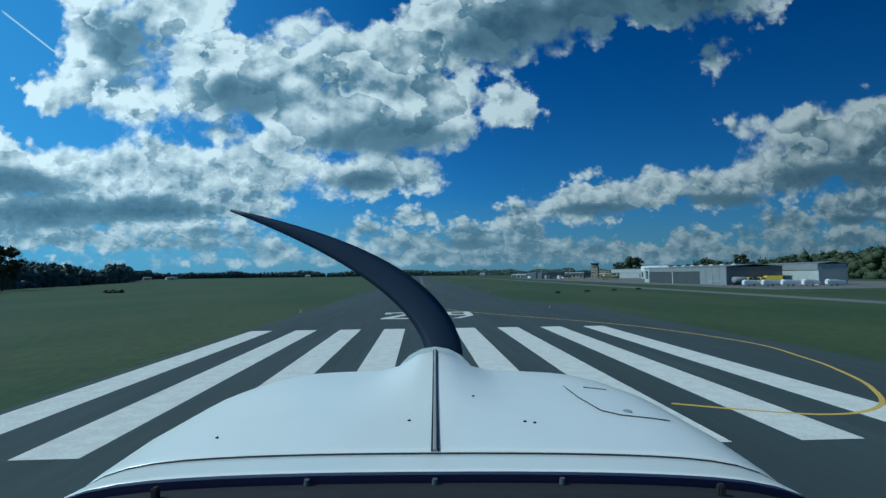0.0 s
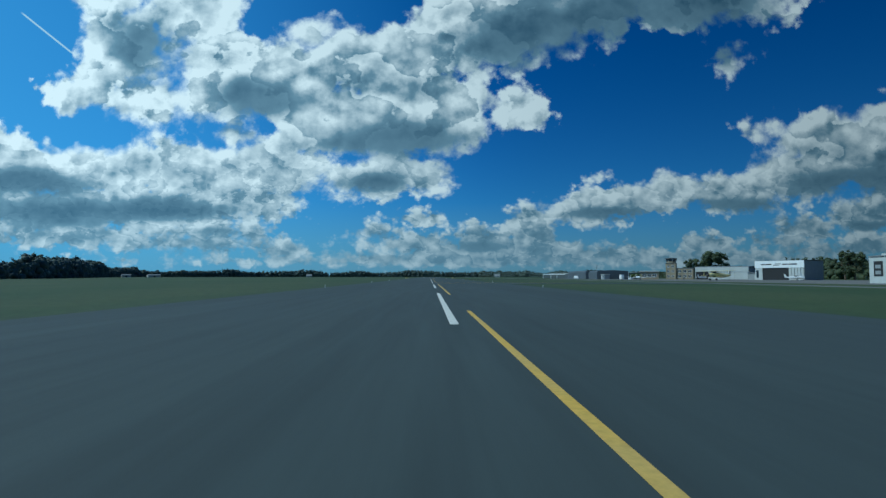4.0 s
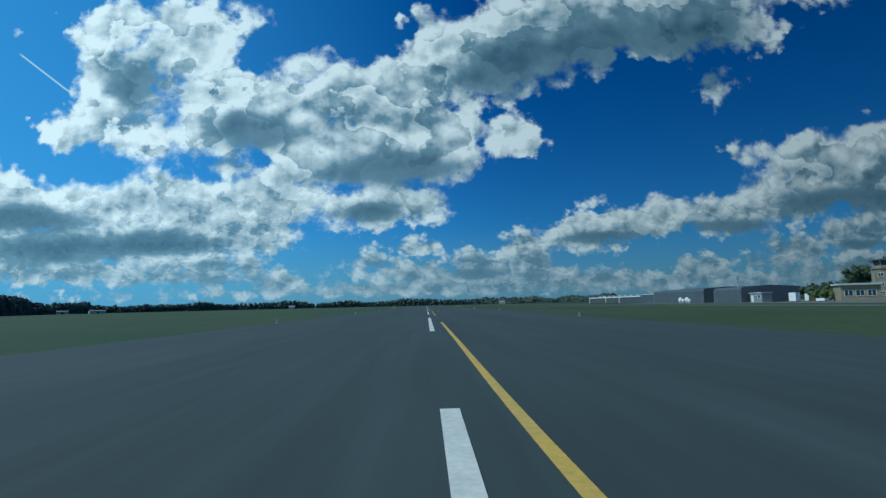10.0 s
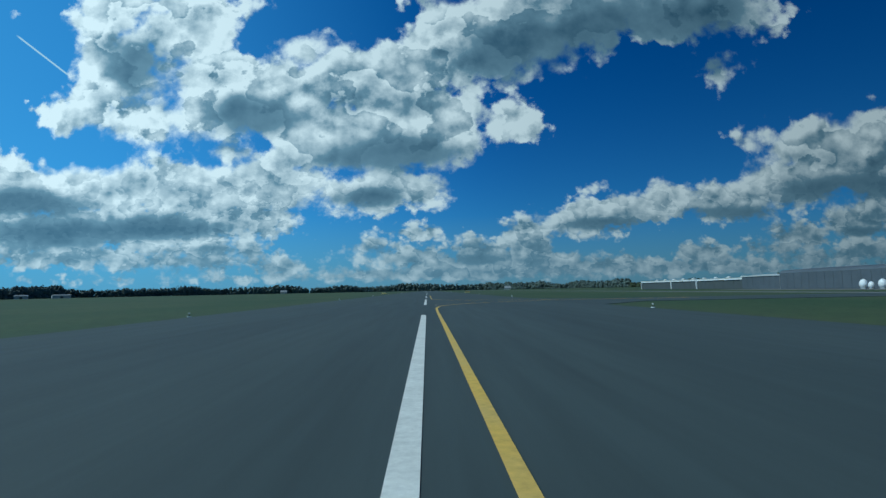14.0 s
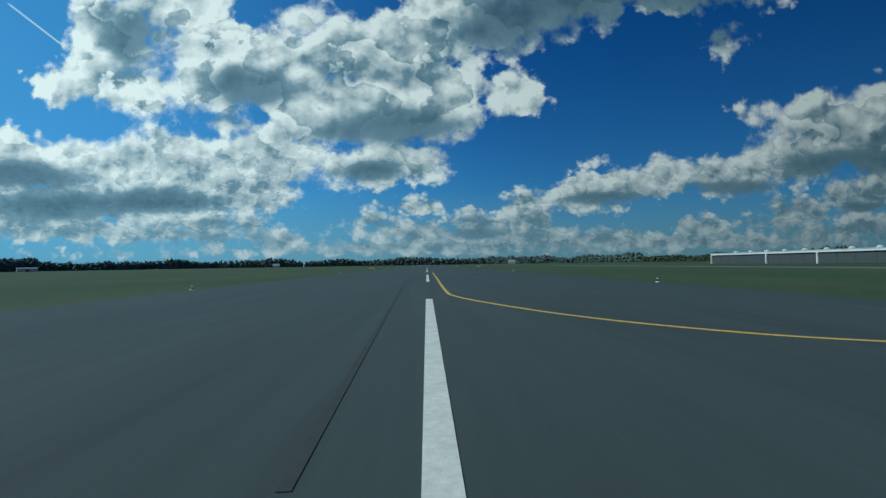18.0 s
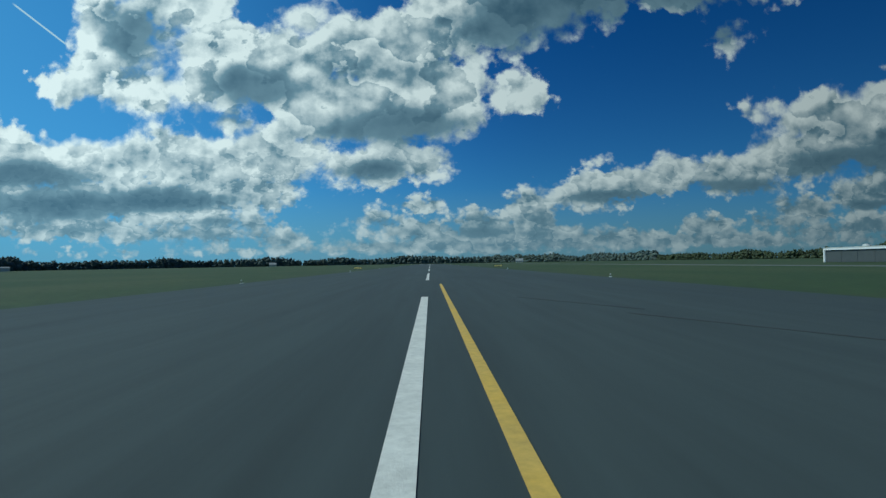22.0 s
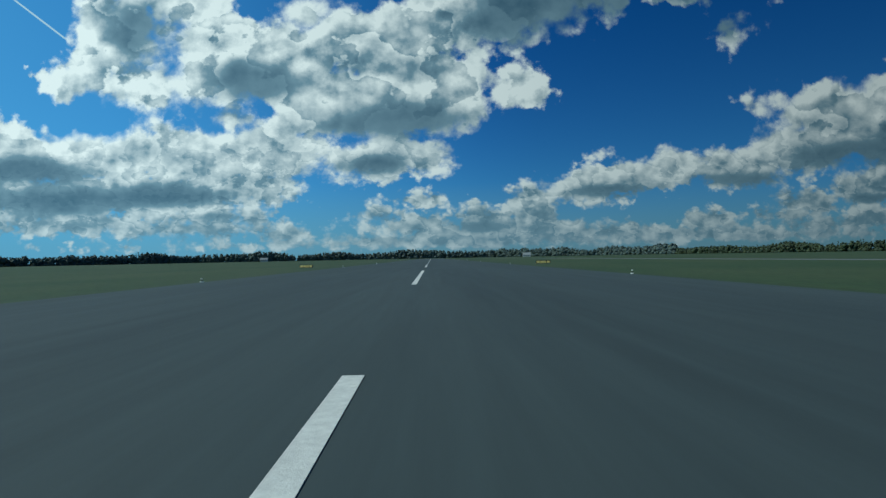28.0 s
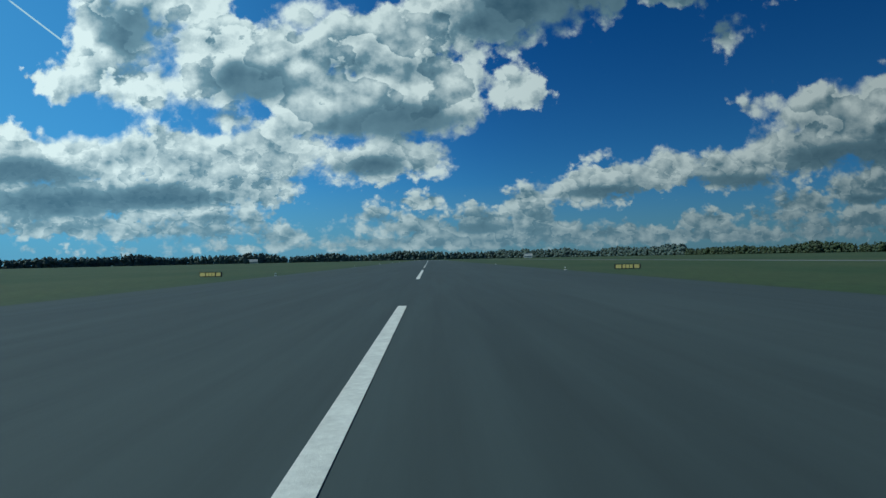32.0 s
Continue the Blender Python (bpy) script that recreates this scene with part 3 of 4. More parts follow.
def window(parent, x, z, w=1.1, h=1.2, y=0.0, side="front"):
    frame_bm = bmesh.new()
    t = 0.09
    for lo, hi in (((x, y - 0.05, z), (x + w, y + 0.02, z + t)), ((x, y - 0.05, z + h - t), (x + w, y + 0.02, z + h)), ((x, y - 0.05, z + t), (x + t, y + 0.02, z + h - t)), ((x + w - t, y - 0.05, z + t), (x + w, y + 0.02, z + h - t)), ((x + w / 2 - t / 2, y - 0.045, z + t), (x + w / 2 + t / 2, y + 0.02, z + h - t))):
        add_box(frame_bm, lo, hi)
    win = part("window", frame_bm, M_WHITE_PAINT, parent, "white framed two-leaf window")
    part("pane", box((x + t, y - 0.02, z + t), (x + w - t, y + 0.01, z + h - t)), M_GLASS, win)
    part("sill", box((x - 0.05, y - 0.12, z - 0.06), (x + w + 0.05, y, z - 0.004)), M_LIGHT_GREY, win)


# long hangar with dark sliding doors
long_hangar = thing("hangar", "long pale grey metal hangar with dark closed sliding doors", "hangar", (98, 203, 0), -90, "hangars")
hall(long_hangar, 61, 18.5, 5.9, M_GREY_SHEET, M_ROOF, 0.7)
part("end_block", box((0, -0.35, 0), (4.6, 0, 5.7), 0.02), M_WHITE_SHEET, long_hangar, "white end block with a sign")
part("sign_panel", box((1.3, -0.42, 1.6), (3.6, -0.36, 4.9)), M_DARK, long_hangar, "dark square sign with pale shapes")
for z in (2.0, 3.3):
    part("sign_shape", box((1.7, -0.45, z), (3.1, -0.43, z + 0.8)), M_LIGHT_GREY, long_hangar)
part("fascia", box((4.6, -0.2, 4.5), (45, 0, 5.95), 0.02), M_LIGHT_GREY, long_hangar, "pale grey band over the doors")
for k in range(9):
    part("downpipe", tube((5.5 + k * 4.8, -0.26, 4.55), (5.5 + k * 4.8, -0.26, 6.05), 0.06, sides=6), M_WHITE_SHEET, long_hangar)
for a, b in ((4.7, 14.6), (14.7, 24.7), (25.3, 35.0), (35.1, 44.9)):
    door_leaf(long_hangar, a, b, 4.48, M_DARK_DOOR)
part("post", box((24.75, -0.25, 0), (25.25, 0, 4.5)), M_WHITE_SHEET, long_hangar, "white door post")
panel_row("cladding_panel", long_hangar, 45, 61, 4, 0, 5.95, M_LIGHT_GREY, y=-0.2, thick=0.2, gap=0.12)
panel_row("gate_rail", long_hangar, 51.5, 58.5, 1, 1.1, 1.2, M_WHITE_SHEET, y=-0.6, thick=0.05)
for x in (51.6, 53.3, 55.0, 56.7, 58.4):
    part("gate_post", tube((x, -0.57, 0), (x, -0.57, 1.2), 0.03, sides=6), M_WHITE_SHEET, long_hangar)
for k in range(9):
    dome(long_hangar, 4 + k * 6.6, 5, 6.4)
part("coping", box((3, -0.05, 6.0), (22, 0.5, 6.55), 0.04), M_WHITE_SHEET, long_hangar, "white parapet piece on the roof edge")

# white hangar beside it
white_hangar = thing("hangar", "white metal hangar with a grey upper band", "hangar", (120, 157, 0), -90, "hangars")
hall(white_hangar, 26, 9, 6.4, M_LIGHT_GREY, M_ROOF, 0.5)
panel_row("cladding_panel", white_hangar, 0, 26, 6, 0, 4.5, M_WHITE_SHEET, y=-0.1, thick=0.1, gap=0.05)
part("fascia", box((0, -0.3, 4.55), (26, 0, 6.4), 0.03), M_LIGHT_GREY, white_hangar, "grey upper band")

# pale hangar beside the tower
pale_hangar = thing("hangar", "pale hangar with broad fascia and one door open", "hangar", (146, 373.5, 0), -43, "hangars")
hall(pale_hangar, 26, 20, 6.6, M_LIGHT_GREY, M_ROOF, 0.4)
part("fascia", box((0, -0.35, 4.1), (26, 0, 6.6), 0.03), M_WHITE_SHEET, pale_hangar, "broad pale fascia over the doors")
# a dark panel on the solid wall stands for the doorway's inner shade
part("opening_shade_panel", box((0.5, -0.04, 0.02), (6.5, 0.0, 4.08)), M_DARK, pale_hangar, "dark panel painted as the shade inside an open doorway")
for a, b in ((6.6, 12.9), (13.0, 19.3), (19.4, 25.8)):
    door_leaf(pale_hangar, a, b, 4.08, M_WHITE_SHEET)
part("corner_post", box((-0.05, -0.3, 0), (0.45, 0, 4.1)), M_LIGHT_GREY, pale_hangar)

# tall white hangar with lettering
tall_hangar = thing("hangar", "tall white hangar with open front and lettering", "hangar", (148.5, 324, 0), -59, "hangars")
hall(tall_hangar, 20, 18, 8.4, M_LIGHT_GREY, M_ROOF, 0.3)
part("fascia", box((-0.1, -0.4, 5.4), (20.1, 0, 8.5), 0.03), M_WHITE_PAINT, tall_hangar, "white fascia with dark lettering")
for a, b in ((2.6, 4.4), (4.7, 7.0), (11.6, 13.8), (14.1, 17.4)):
    part("letter_bar", box((a, -0.44, 6.7), (b, -0.41, 7.2)), M_DARK, tall_hangar)
emblem = bmesh.new()
slab([(7.8, -0.44), (10.2, -0.44), (10.2, -0.41), (7.8, -0.41)], 6.4, 6.7, emblem)
slab([(8.5, -0.44), (10.9, -0.44), (10.9, -0.41), (8.5, -0.41)], 7.0, 7.3, emblem)
part("emblem", emblem, M_GREY_SHEET, tall_hangar, "grey winged emblem")
# the mouth's inner darkness is a dark sheet on the closed wall
part("opening_shade_panel", box((3.2, -0.03, 0.02), (13.8, 0.0, 5.38)), M_DARK, tall_hangar, "dark panel painted as the shade inside an open hangar mouth")
part("side_wing", box((0, -0.3, 0), (3.1, 0, 5.4), 0.02), M_WHITE_SHEET, tall_hangar)
part("side_window", box((0.5, -0.34, 1.0), (1.5, -0.31, 4.4)), M_GLASS, tall_hangar)
for k in range(5):
    part("folded_door", box((14.0 + k * 1.2, -0.25 - 0.08 * (k % 2), 0.03), (15.0 + k * 1.2, -0.05, 5.35), 0.02), M_WHITE_SHEET, tall_hangar)
shed = thing("shed", "low grey lean-to shed between two hangars", "shed", (151, 334, 0), -55)
hall(shed, 9, 6, 3.2, M_LIGHT_GREY, M_ROOF, 0.1)
part("door", box((3, -0.06, 0.02), (5.2, 0.0, 2.4)), M_WHITE_SHEET, shed)
part("door", box((6, -0.06, 0.02), (8.2, 0.0, 2.6)), M_DARK_DOOR, shed)

# control tower with its annex
tower = thing("control_tower", "square pale yellow brick control tower with glazed cab", "control tower", (132.3, 379.5, 0), -32)
part("shaft", box((0, 0, -0.3), (5.2, 5.2, 9.0), 0.03), M_YELLOW_BRICK, tower, "pale yellow brick shaft")
for z in (1.1, 3.9, 6.6):
    for x in (0.7, 2.9):
        window(tower, x, z, 1.3, 1.3)
part("ledge", box((-0.25, -0.25, 9.0), (5.45, 5.45, 9.2), 0.03), M_LIGHT_GREY, tower)


def octagon(r, z, cx=2.6, cy=2.6):
    return [(cx + r * math.cos(math.pi / 8 + k * math.pi / 4), cy + r * math.sin(math.pi / 8 + k * math.pi / 4), z) for k in range(8)]


cab = part("cab", loft([octagon(2.5, 9.2), octagon(2.6, 10.0)]), M_YELLOW_BRICK, tower)
part("glazing", loft([octagon(2.55, 10.0), octagon(3.0, 11.5)]), M_GLASS, tower, "dark sloping cab windows")
for k in range(8):
    a, b = octagon(2.6, 10.0)[k], octagon(3.06, 11.5)[k]
    part("mullion", tube(a, b, 0.07, sides=6), M_WHITE_SHEET, tower)
part("cab_roof", loft([octagon(3.35, 11.5), octagon(3.35, 11.75), octagon(2.6, 11.95)]), M_DARK_DOOR, tower, "dark flat cab roof")
part("balcony", loft([octagon(3.3, 9.05), octagon(3.3, 9.2)]), M_LIGHT_GREY, tower)
part("aerial", tube((2.6, 2.6, 11.9), (2.6, 2.6, 15.2), 0.05, 0.02, 6), M_WHITE_SHEET, tower)
part("aerial", tube((1.4, 3.4, 11.9), (1.4, 3.4, 13.6), 0.04, 0.02, 6), M_WHITE_SHEET, tower)
annex = thing("office_annex", "two-storey pale brick office beside the control tower", "office building", (137.3, 377.4, 0), -30)
part("wall", box((0, 0, -0.3), (8.6, 8, 6.0), 0.03), M_YELLOW_BRICK, annex)
part("roof", box((-0.2, -0.2, 6.0), (8.8, 8.2, 6.3), 0.03), M_ROOF, annex)
for z in (1.0, 3.8):
    for x in (0.8, 3.4, 6.0):
        window(annex, x, z, 1.7, 1.4)
part("door", box((3.2, -0.05, 0), (4.1, 0.0, 2.1)), M_DARK_DOOR, annex)
lounge = thing("terrace_building", "low white flat-roofed terrace building", "building", (114.5, 371, 0), -25)
part("wall", box((0, 0, -0.3), (9, 7, 4.2), 0.03), M_YELLOW_BRICK, lounge)
part("roof", box((-0.5, -0.8, 4.2), (9.4, 7.4, 4.7), 0.03), M_WHITE_SHEET, lounge, "white overhanging flat roof")
for x in (0.8, 3.4, 6.0):
    window(lounge, x, 1.2, 2.0, 1.7)

# grey hangars along the apron
for (y0, length, h, label) in ((446, 39.5, 4.9, "long grey metal hangar with a curved eave"), (400, 15, 4.7, "grey metal hangar set beside a light mast")):
    grey = thing("hangar", label, "hangar", (95, y0, 0), -90, "hangars")
    prof = [(0, -0.3), (0, h - 0.7), (0.25, h - 0.25), (0.8, h), (9, h + 0.5), (18, h), (18, -0.3)]
    bm = loft([[(0, y, z) for y, z in prof], [(length, y, z) for y, z in prof]])
    bmesh.ops.recalc_face_normals(bm, faces=bm.faces)
    part("shell", bm, M_GREY_SHEET, grey)
    panel_row("cladding_panel", grey, 0.05, length - 0.05, int(length / 2.6), 0.05, h - 0.75, M_GREY_SHEET, y=-0.05, thick=0.05, gap=0.05)
    part("end_cap", box((-0.12, -0.1, 0), (-0.005, 18.1, h - 0.7)), M_LIGHT_GREY, grey)
link = thing("hangar", "recessed grey hangar front with a folded pale door", "hangar", (101, 406.4, 0), -90, "hangars")
part("wall", box((0, 0, -0.3), (6.3, 10, 4.6)), M_DARK_DOOR, link)
part("folded_door", loft([[(1.2, -0.9, 0.9), (3.4, -0.9, 2.8), (5.8, -0.9, 2.9), (4.6, -0.9, 0.7)], [(1.2, -0.6, 0.9), (3.4, -0.6, 2.8), (5.8, -0.6, 2.9), (4.6, -0.6, 0.7)]]), M_LIGHT_GREY, link, "tilted pale door leaf")
part("leg", box((4.4, -0.9, 0), (4.7, -0.6, 0.75)), M_LIGHT_GREY, link)

# row of open-fronted aircraft boxes
row = thing("hangar_row", "low row of aircraft boxes with white beam and posts", "hangar", (100, 549.2, 0), -90, "hangars")
part("wall", box((0, 0.3, -0.3), (79.3, 12, 3.2)), M_DARK_DOOR, row)
part("roof", box((-0.2, -0.25, 3.4), (79.5, 12.2, 3.62), 0.03), M_WHITE_SHEET, row, "white flat roof")
part("beam", box((-0.2, -0.2, 2.95), (79.5, 0.2, 3.4), 0.02), M_WHITE_PAINT, row, "white front beam")
for x in (0.0, 29.6, 49.8, 79.0):
    part("post", box((x - 0.22, -0.2, 0), (x + 0.22, 0.2, 2.95), 0.02), M_WHITE_PAINT, row, "white post")
for a, b in ((0.3, 29.3), (29.9, 49.5), (50.1, 78.7)):
    n = int((b - a) / 4.8)
    for k in range(n):
        s = (b - a) / n
        part("door", box((a + k * s + 0.04, 0.18, 0.04), (a + (k + 1) * s - 0.04, 0.28, 2.93)), M_DARK_DOOR, row)
for k in range(9):
    dome(row, 8 + k * 8, 4, 3.75, 0.8)
shelter = thing("hangar", "grey metal hangar joined to the row of boxes", "hangar", (99, 469.6, 0), -90, "hangars")
hall(shelter, 19, 14, 3.7, M_GREY_SHEET, M_WHITE_SHEET, 0.5)
part("corner_post", box((18.6, -0.15, 0), (19.2, 0.02, 4.2), 0.02), M_WHITE_SHEET, shelter)
panel_row("cladding_panel", shelter, 0.1, 18.4, 7, 0.05, 3.6, M_GREY_SHEET, y=-0.05, thick=0.05, gap=0.05)
far_hall = thing("hangar", "long dark hangar with a white roof edge", "hangar", (150, 546, 0), -90, "hangars")
hall(far_hall, 66, 20, 4.4, M_GREY_SHEET, M_WHITE_SHEET, 0.4)
panel_row("cladding_panel", far_hall, 0.1, 65.9, 12, 0.05, 4.2, M_GREY_SHEET, y=-0.05, thick=0.05, gap=0.08)

# ---- things on the apron ----
tank = thing("storage_tank", "upright white round tank on the apron", "tank", (90.5, 414, 0), 0, "white tanks")
body = bmesh.new()
bmesh.ops.create_uvsphere(body, u_segments=14, v_segments=9, radius=0.9, matrix=Matrix.Translation((0, 0, 1.05)) @ Matrix.Diagonal((0.85, 0.85, 1.1, 1)))
smooth(part("shell", body, M_WHITE_PAINT, tank))
part("foot", tube((0, 0, 0), (0, 0, 0.35), 0.6, 0.5, 12), M_LIGHT_GREY, tank)
part("cap", tube((0, 0, 2.0), (0, 0, 2.15), 0.2, 0.15, 10), M_LIGHT_GREY, tank)
for y, s in ((412.1, 0.75), (409.4, 1.0), (407.8, 0.7)):
    copy_thing(tank, pose(90.5, y, 0) @ Matrix.Diagonal((s, s, s, 1)))


def wheel(parent, x, y, r=0.25, w=0.16):
    t = part("wheel", tube((x - w / 2, y, r), (x + w / 2, y, r), r, r, 14), M_BLACK, parent)
    part("rim", tube((x - w / 2 - 0.01, y, r), (x + w / 2 + 0.01, y, r), r * 0.5, r * 0.5, 10), M_LIGHT_GREY, t)


def wing(span, root, tip, z0, z1, y=0.0, thick=0.16):
    """Half a wing out to +x (or -x for a negative span)."""
    secs = []
    for f in (0.0, 0.5, 0.95, 1.0):
        c = root + (tip - root) * f
        c *= 0.75 if f == 1.0 else 1.0
        h = thick * (1 - 0.5 * f) * (0.4 if f == 1.0 else 1)
        x, z = span * f, z0 + (z1 - z0) * f
        secs.append([(x, y + c * a, z + h * b) for a, b in ((0.5, 0), (0.3, 0.6), (0, 0.6), (-0.5, 0.05), (-0.5, -0.05), (0, -0.4), (0.3, -0.4))])
    bm = loft(secs)
    bmesh.ops.recalc_face_normals(bm, faces=bm.faces)
    return bm


def fuselage(stations, sides=12):
    """Rings (y, z, half width, half height) along y."""
    bm = loft([[(w * math.cos(6.2832 * k / sides), y, z + h * math.sin(6.2832 * k / sides)) for k in range(sides)] for y, z, w, h in stations])
    bmesh.ops.recalc_face_normals(bm, faces=bm.faces)
    return bm


def light_plane(name, label, at, turn, span=9.5, paint=M_WHITE_PAINT, high=False, dihedral=0.5, trim=M_GREY_SHEET, group="parked aircraft"):
    t = thing(name, label, "aircraft", at, turn, group)
    zw = 1.75 if high else 0.85
    smooth(part("fuselage", fuselage([(3.0, 1.1, 0.1, 0.1), (2.8, 1.1, 0.4, 0.38), (1.6, 1.15, 0.52, 0.5), (0.3, 1.25, 0.55, 0.6), (-1.2, 1.2, 0.42, 0.5), (-3.4, 1.2, 0.16, 0.24), (-4.2, 1.25, 0.06, 0.1)]), paint, t))
    smooth(part("canopy", fuselage([(1.25, 1.5, 0.1, 0.1), (0.7, 1.62, 0.44, 0.3), (-0.4, 1.65, 0.45, 0.34), (-1.3, 1.5, 0.2, 0.12)]), M_GLASS, t, "dark glazed canopy"))
    for s in (1, -1):
        part("wing", wing(s * span / 2, 1.5, 1.0, zw, zw + dihedral, 0.3), paint, t)
        part("tailplane", wing(s * 1.5, 0.8, 0.6, 1.3, 1.32, -3.8, 0.08), paint, t)
        part("gear_leg", tube((s * 0.5, 0.2, 0.9), (s * 0.95, 0.2, 0.25), 0.05, sides=6), trim, t)
        wheel(t, s * 0.98, 0.2, 0.22)
    fin = [[(-0.05, -3.2, 1.3), (-0.05, -4.2, 1.3), (-0.05, -4.35, 2.5), (-0.05, -3.8, 2.5)], [(0.05, -3.2, 1.3), (0.05, -4.2, 1.3), (0.05, -4.35, 2.5), (0.05, -3.8, 2.5)]]
    bm = loft(fin)
    bmesh.ops.recalc_face_normals(bm, faces=bm.faces)
    part("fin", bm, paint, t)
    part("gear_leg", tube((0, 2.2, 0.9), (0, 2.35, 0.2), 0.05, sides=6), trim, t)
    wheel(t, 0, 2.35, 0.2)
    part("spinner", tube((0, 2.95, 1.1), (0, 3.3, 1.1), 0.17, 0.03, 10), trim, t)
    part("propeller", box((-0.9, 3.02, 1.04), (0.9, 3.07, 1.16), 0.02), M_BLACK, t)
    return t


light_plane("motor_glider", "white long-winged motor glider parked on the apron", (96, 328.5, 0), 172, 15.5, dihedral=0.75)
light_plane("light_aircraft", "white and grey low-wing aircraft parked by the office", (138, 350.5, 0), -60, 9.0, dihedral=0.4)
light_plane("light_aircraft", "white low-wing aircraft parked before the open hangar", (151, 301, 0), -120, 9.0, dihedral=0.35)
light_plane("light_aircraft", "white low-wing aircraft parked beside the grey hangars", (112, 391, 0), 150, 9.0, dihedral=0.4)

# the big yellow biplane
biplane = thing("biplane", "large pale yellow and green biplane parked on grass", "aircraft", (117, 299, 0), 108, group="parked aircraft")
smooth(part("fuselage", fuselage([(5.2, 2.2, 0.5, 0.5), (4.9, 2.2, 0.8, 0.8), (3.6, 2.2, 0.85, 0.9), (1.0, 2.2, 0.9, 1.05), (-2.5, 2.0, 0.75, 0.9), (-5.6, 1.9, 0.35, 0.5), (-6.6, 2.0, 0.15, 0.3)]), M_CREAM_PAINT, biplane))
part("stripe", box((-0.93, -3.0, 1.5), (0.93, 3.4, 1.9)), M_HEDGE, biplane, "green flash along the fuselage")
part("cockpit_glazing", box((-0.7, 1.6, 2.9), (0.7, 3.2, 3.6), 0.12), M_GLASS, biplane)
for s in (1, -1):
    part("upper_wing", wing(s * 9.0, 2.3, 2.0, 3.7, 3.9, 1.4, 0.25), M_CREAM_PAINT, biplane)
    part("lower_wing", wing(s * 7.0, 1.9, 1.7, 1.5, 1.8, 1.2, 0.22), M_CREAM_PAINT, biplane)
    part("wing_strut", tube((s * 6.0, 1.4, 1.85), (s * 6.0, 1.5, 3.75), 0.07, sides=6), M_CREAM_PAINT, biplane)
    part("wing_strut", tube((s * 6.0, 0.7, 1.85), (s * 6.0, 0.8, 3.75), 0.07, sides=6), M_CREAM_PAINT, biplane)
    part("tailplane", wing(s * 3.4, 1.4, 1.1, 2.2, 2.25, -6.0, 0.14), M_CREAM_PAINT, biplane)
    part("gear_leg", tube((s * 0.8, 2.4, 1.5), (s * 1.6, 2.6, 0.45), 0.09, sides=8), M_CREAM_PAINT, biplane)
    wheel(biplane, s * 1.65, 2.6, 0.42, 0.28)
finb = loft([[(x, -5.0, 2.2), (x, -6.9, 2.2), (x, -7.1, 4.1), (x, -6.0, 4.3)] for x in (-0.08, 0.08)])
bmesh.ops.recalc_face_normals(finb, faces=finb.faces)
part("fin", finb, M_WHITE_PAINT, biplane, "white tail fin")
part("engine_cowl", tube((0, 5.2, 2.2), (0, 5.5, 2.2), 0.72, 0.6, 16), M_BLACK, biplane)
part("spinner", tube((0, 5.5, 2.2), (0, 5.9, 2.2), 0.2, 0.05, 10), M_LIGHT_GREY, biplane)
part("propeller", box((-0.12, 5.62, 0.7), (0.12, 5.7, 3.7), 0.03), M_BLACK, biplane)
wheel(biplane, 0, -6.0, 0.22)
part("tail_leg", tube((0, -6.0, 0.2), (0, -5.8, 1.6), 0.06, sides=6), M_LIGHT_GREY, biplane)

# glider trailers
trailer = thing("glider_trailer", "long white glider trailer with sloping tail on grass", "trailer", (104, 124, 0), 0, "glider trailers")
bm = loft([[(-0.55 * a, y, z0), (0.55 * a, y, z0), (0.6 * a, y, z1 * 0.7 + z0 * 0.3), (0.4 * a, y, z1), (-0.4 * a, y, z1), (-0.6 * a, y, z1 * 0.7 + z0 * 0.3)] for y, a, z0, z1 in ((-4.2, 0.7, 0.75, 1.35), (-3.9, 0.9, 0.6, 1.5), (0, 1.0, 0.45, 1.85), (3.2, 1.0, 0.45, 1.95), (4.0, 0.7, 0.5, 1.6))])
bmesh.ops.recalc_face_normals(bm, faces=bm.faces)
part("body", bm, M_WHITE_PAINT, trailer)
for s in (1, -1):
    wheel(trailer, s * 0.72, 0.4, 0.3, 0.18)
part("drawbar", tube((0, 4.0, 0.55), (0, 5.2, 0.5), 0.05, sides=6), M_DARK_DOOR, trailer)
part("jockey_leg", tube((0, 5.0, 0.0), (0, 5.0, 0.55), 0.04, sides=6), M_DARK_DOOR, trailer)
part("tail_leg", tube((0, -3.8, 0.0), (0, -3.8, 0.75), 0.04, sides=6), M_DARK_DOOR, trailer)
for x, y, a in ((100.5, 124.5, 112), (105.5, 123, 108), (110, 121.5, 115), (116, 120, 110)):
    copy_thing(trailer, pose(x, y, 0, 0, 0, a))
trailer.matrix_world = pose(96, 126, 0, 0, 0, 110)


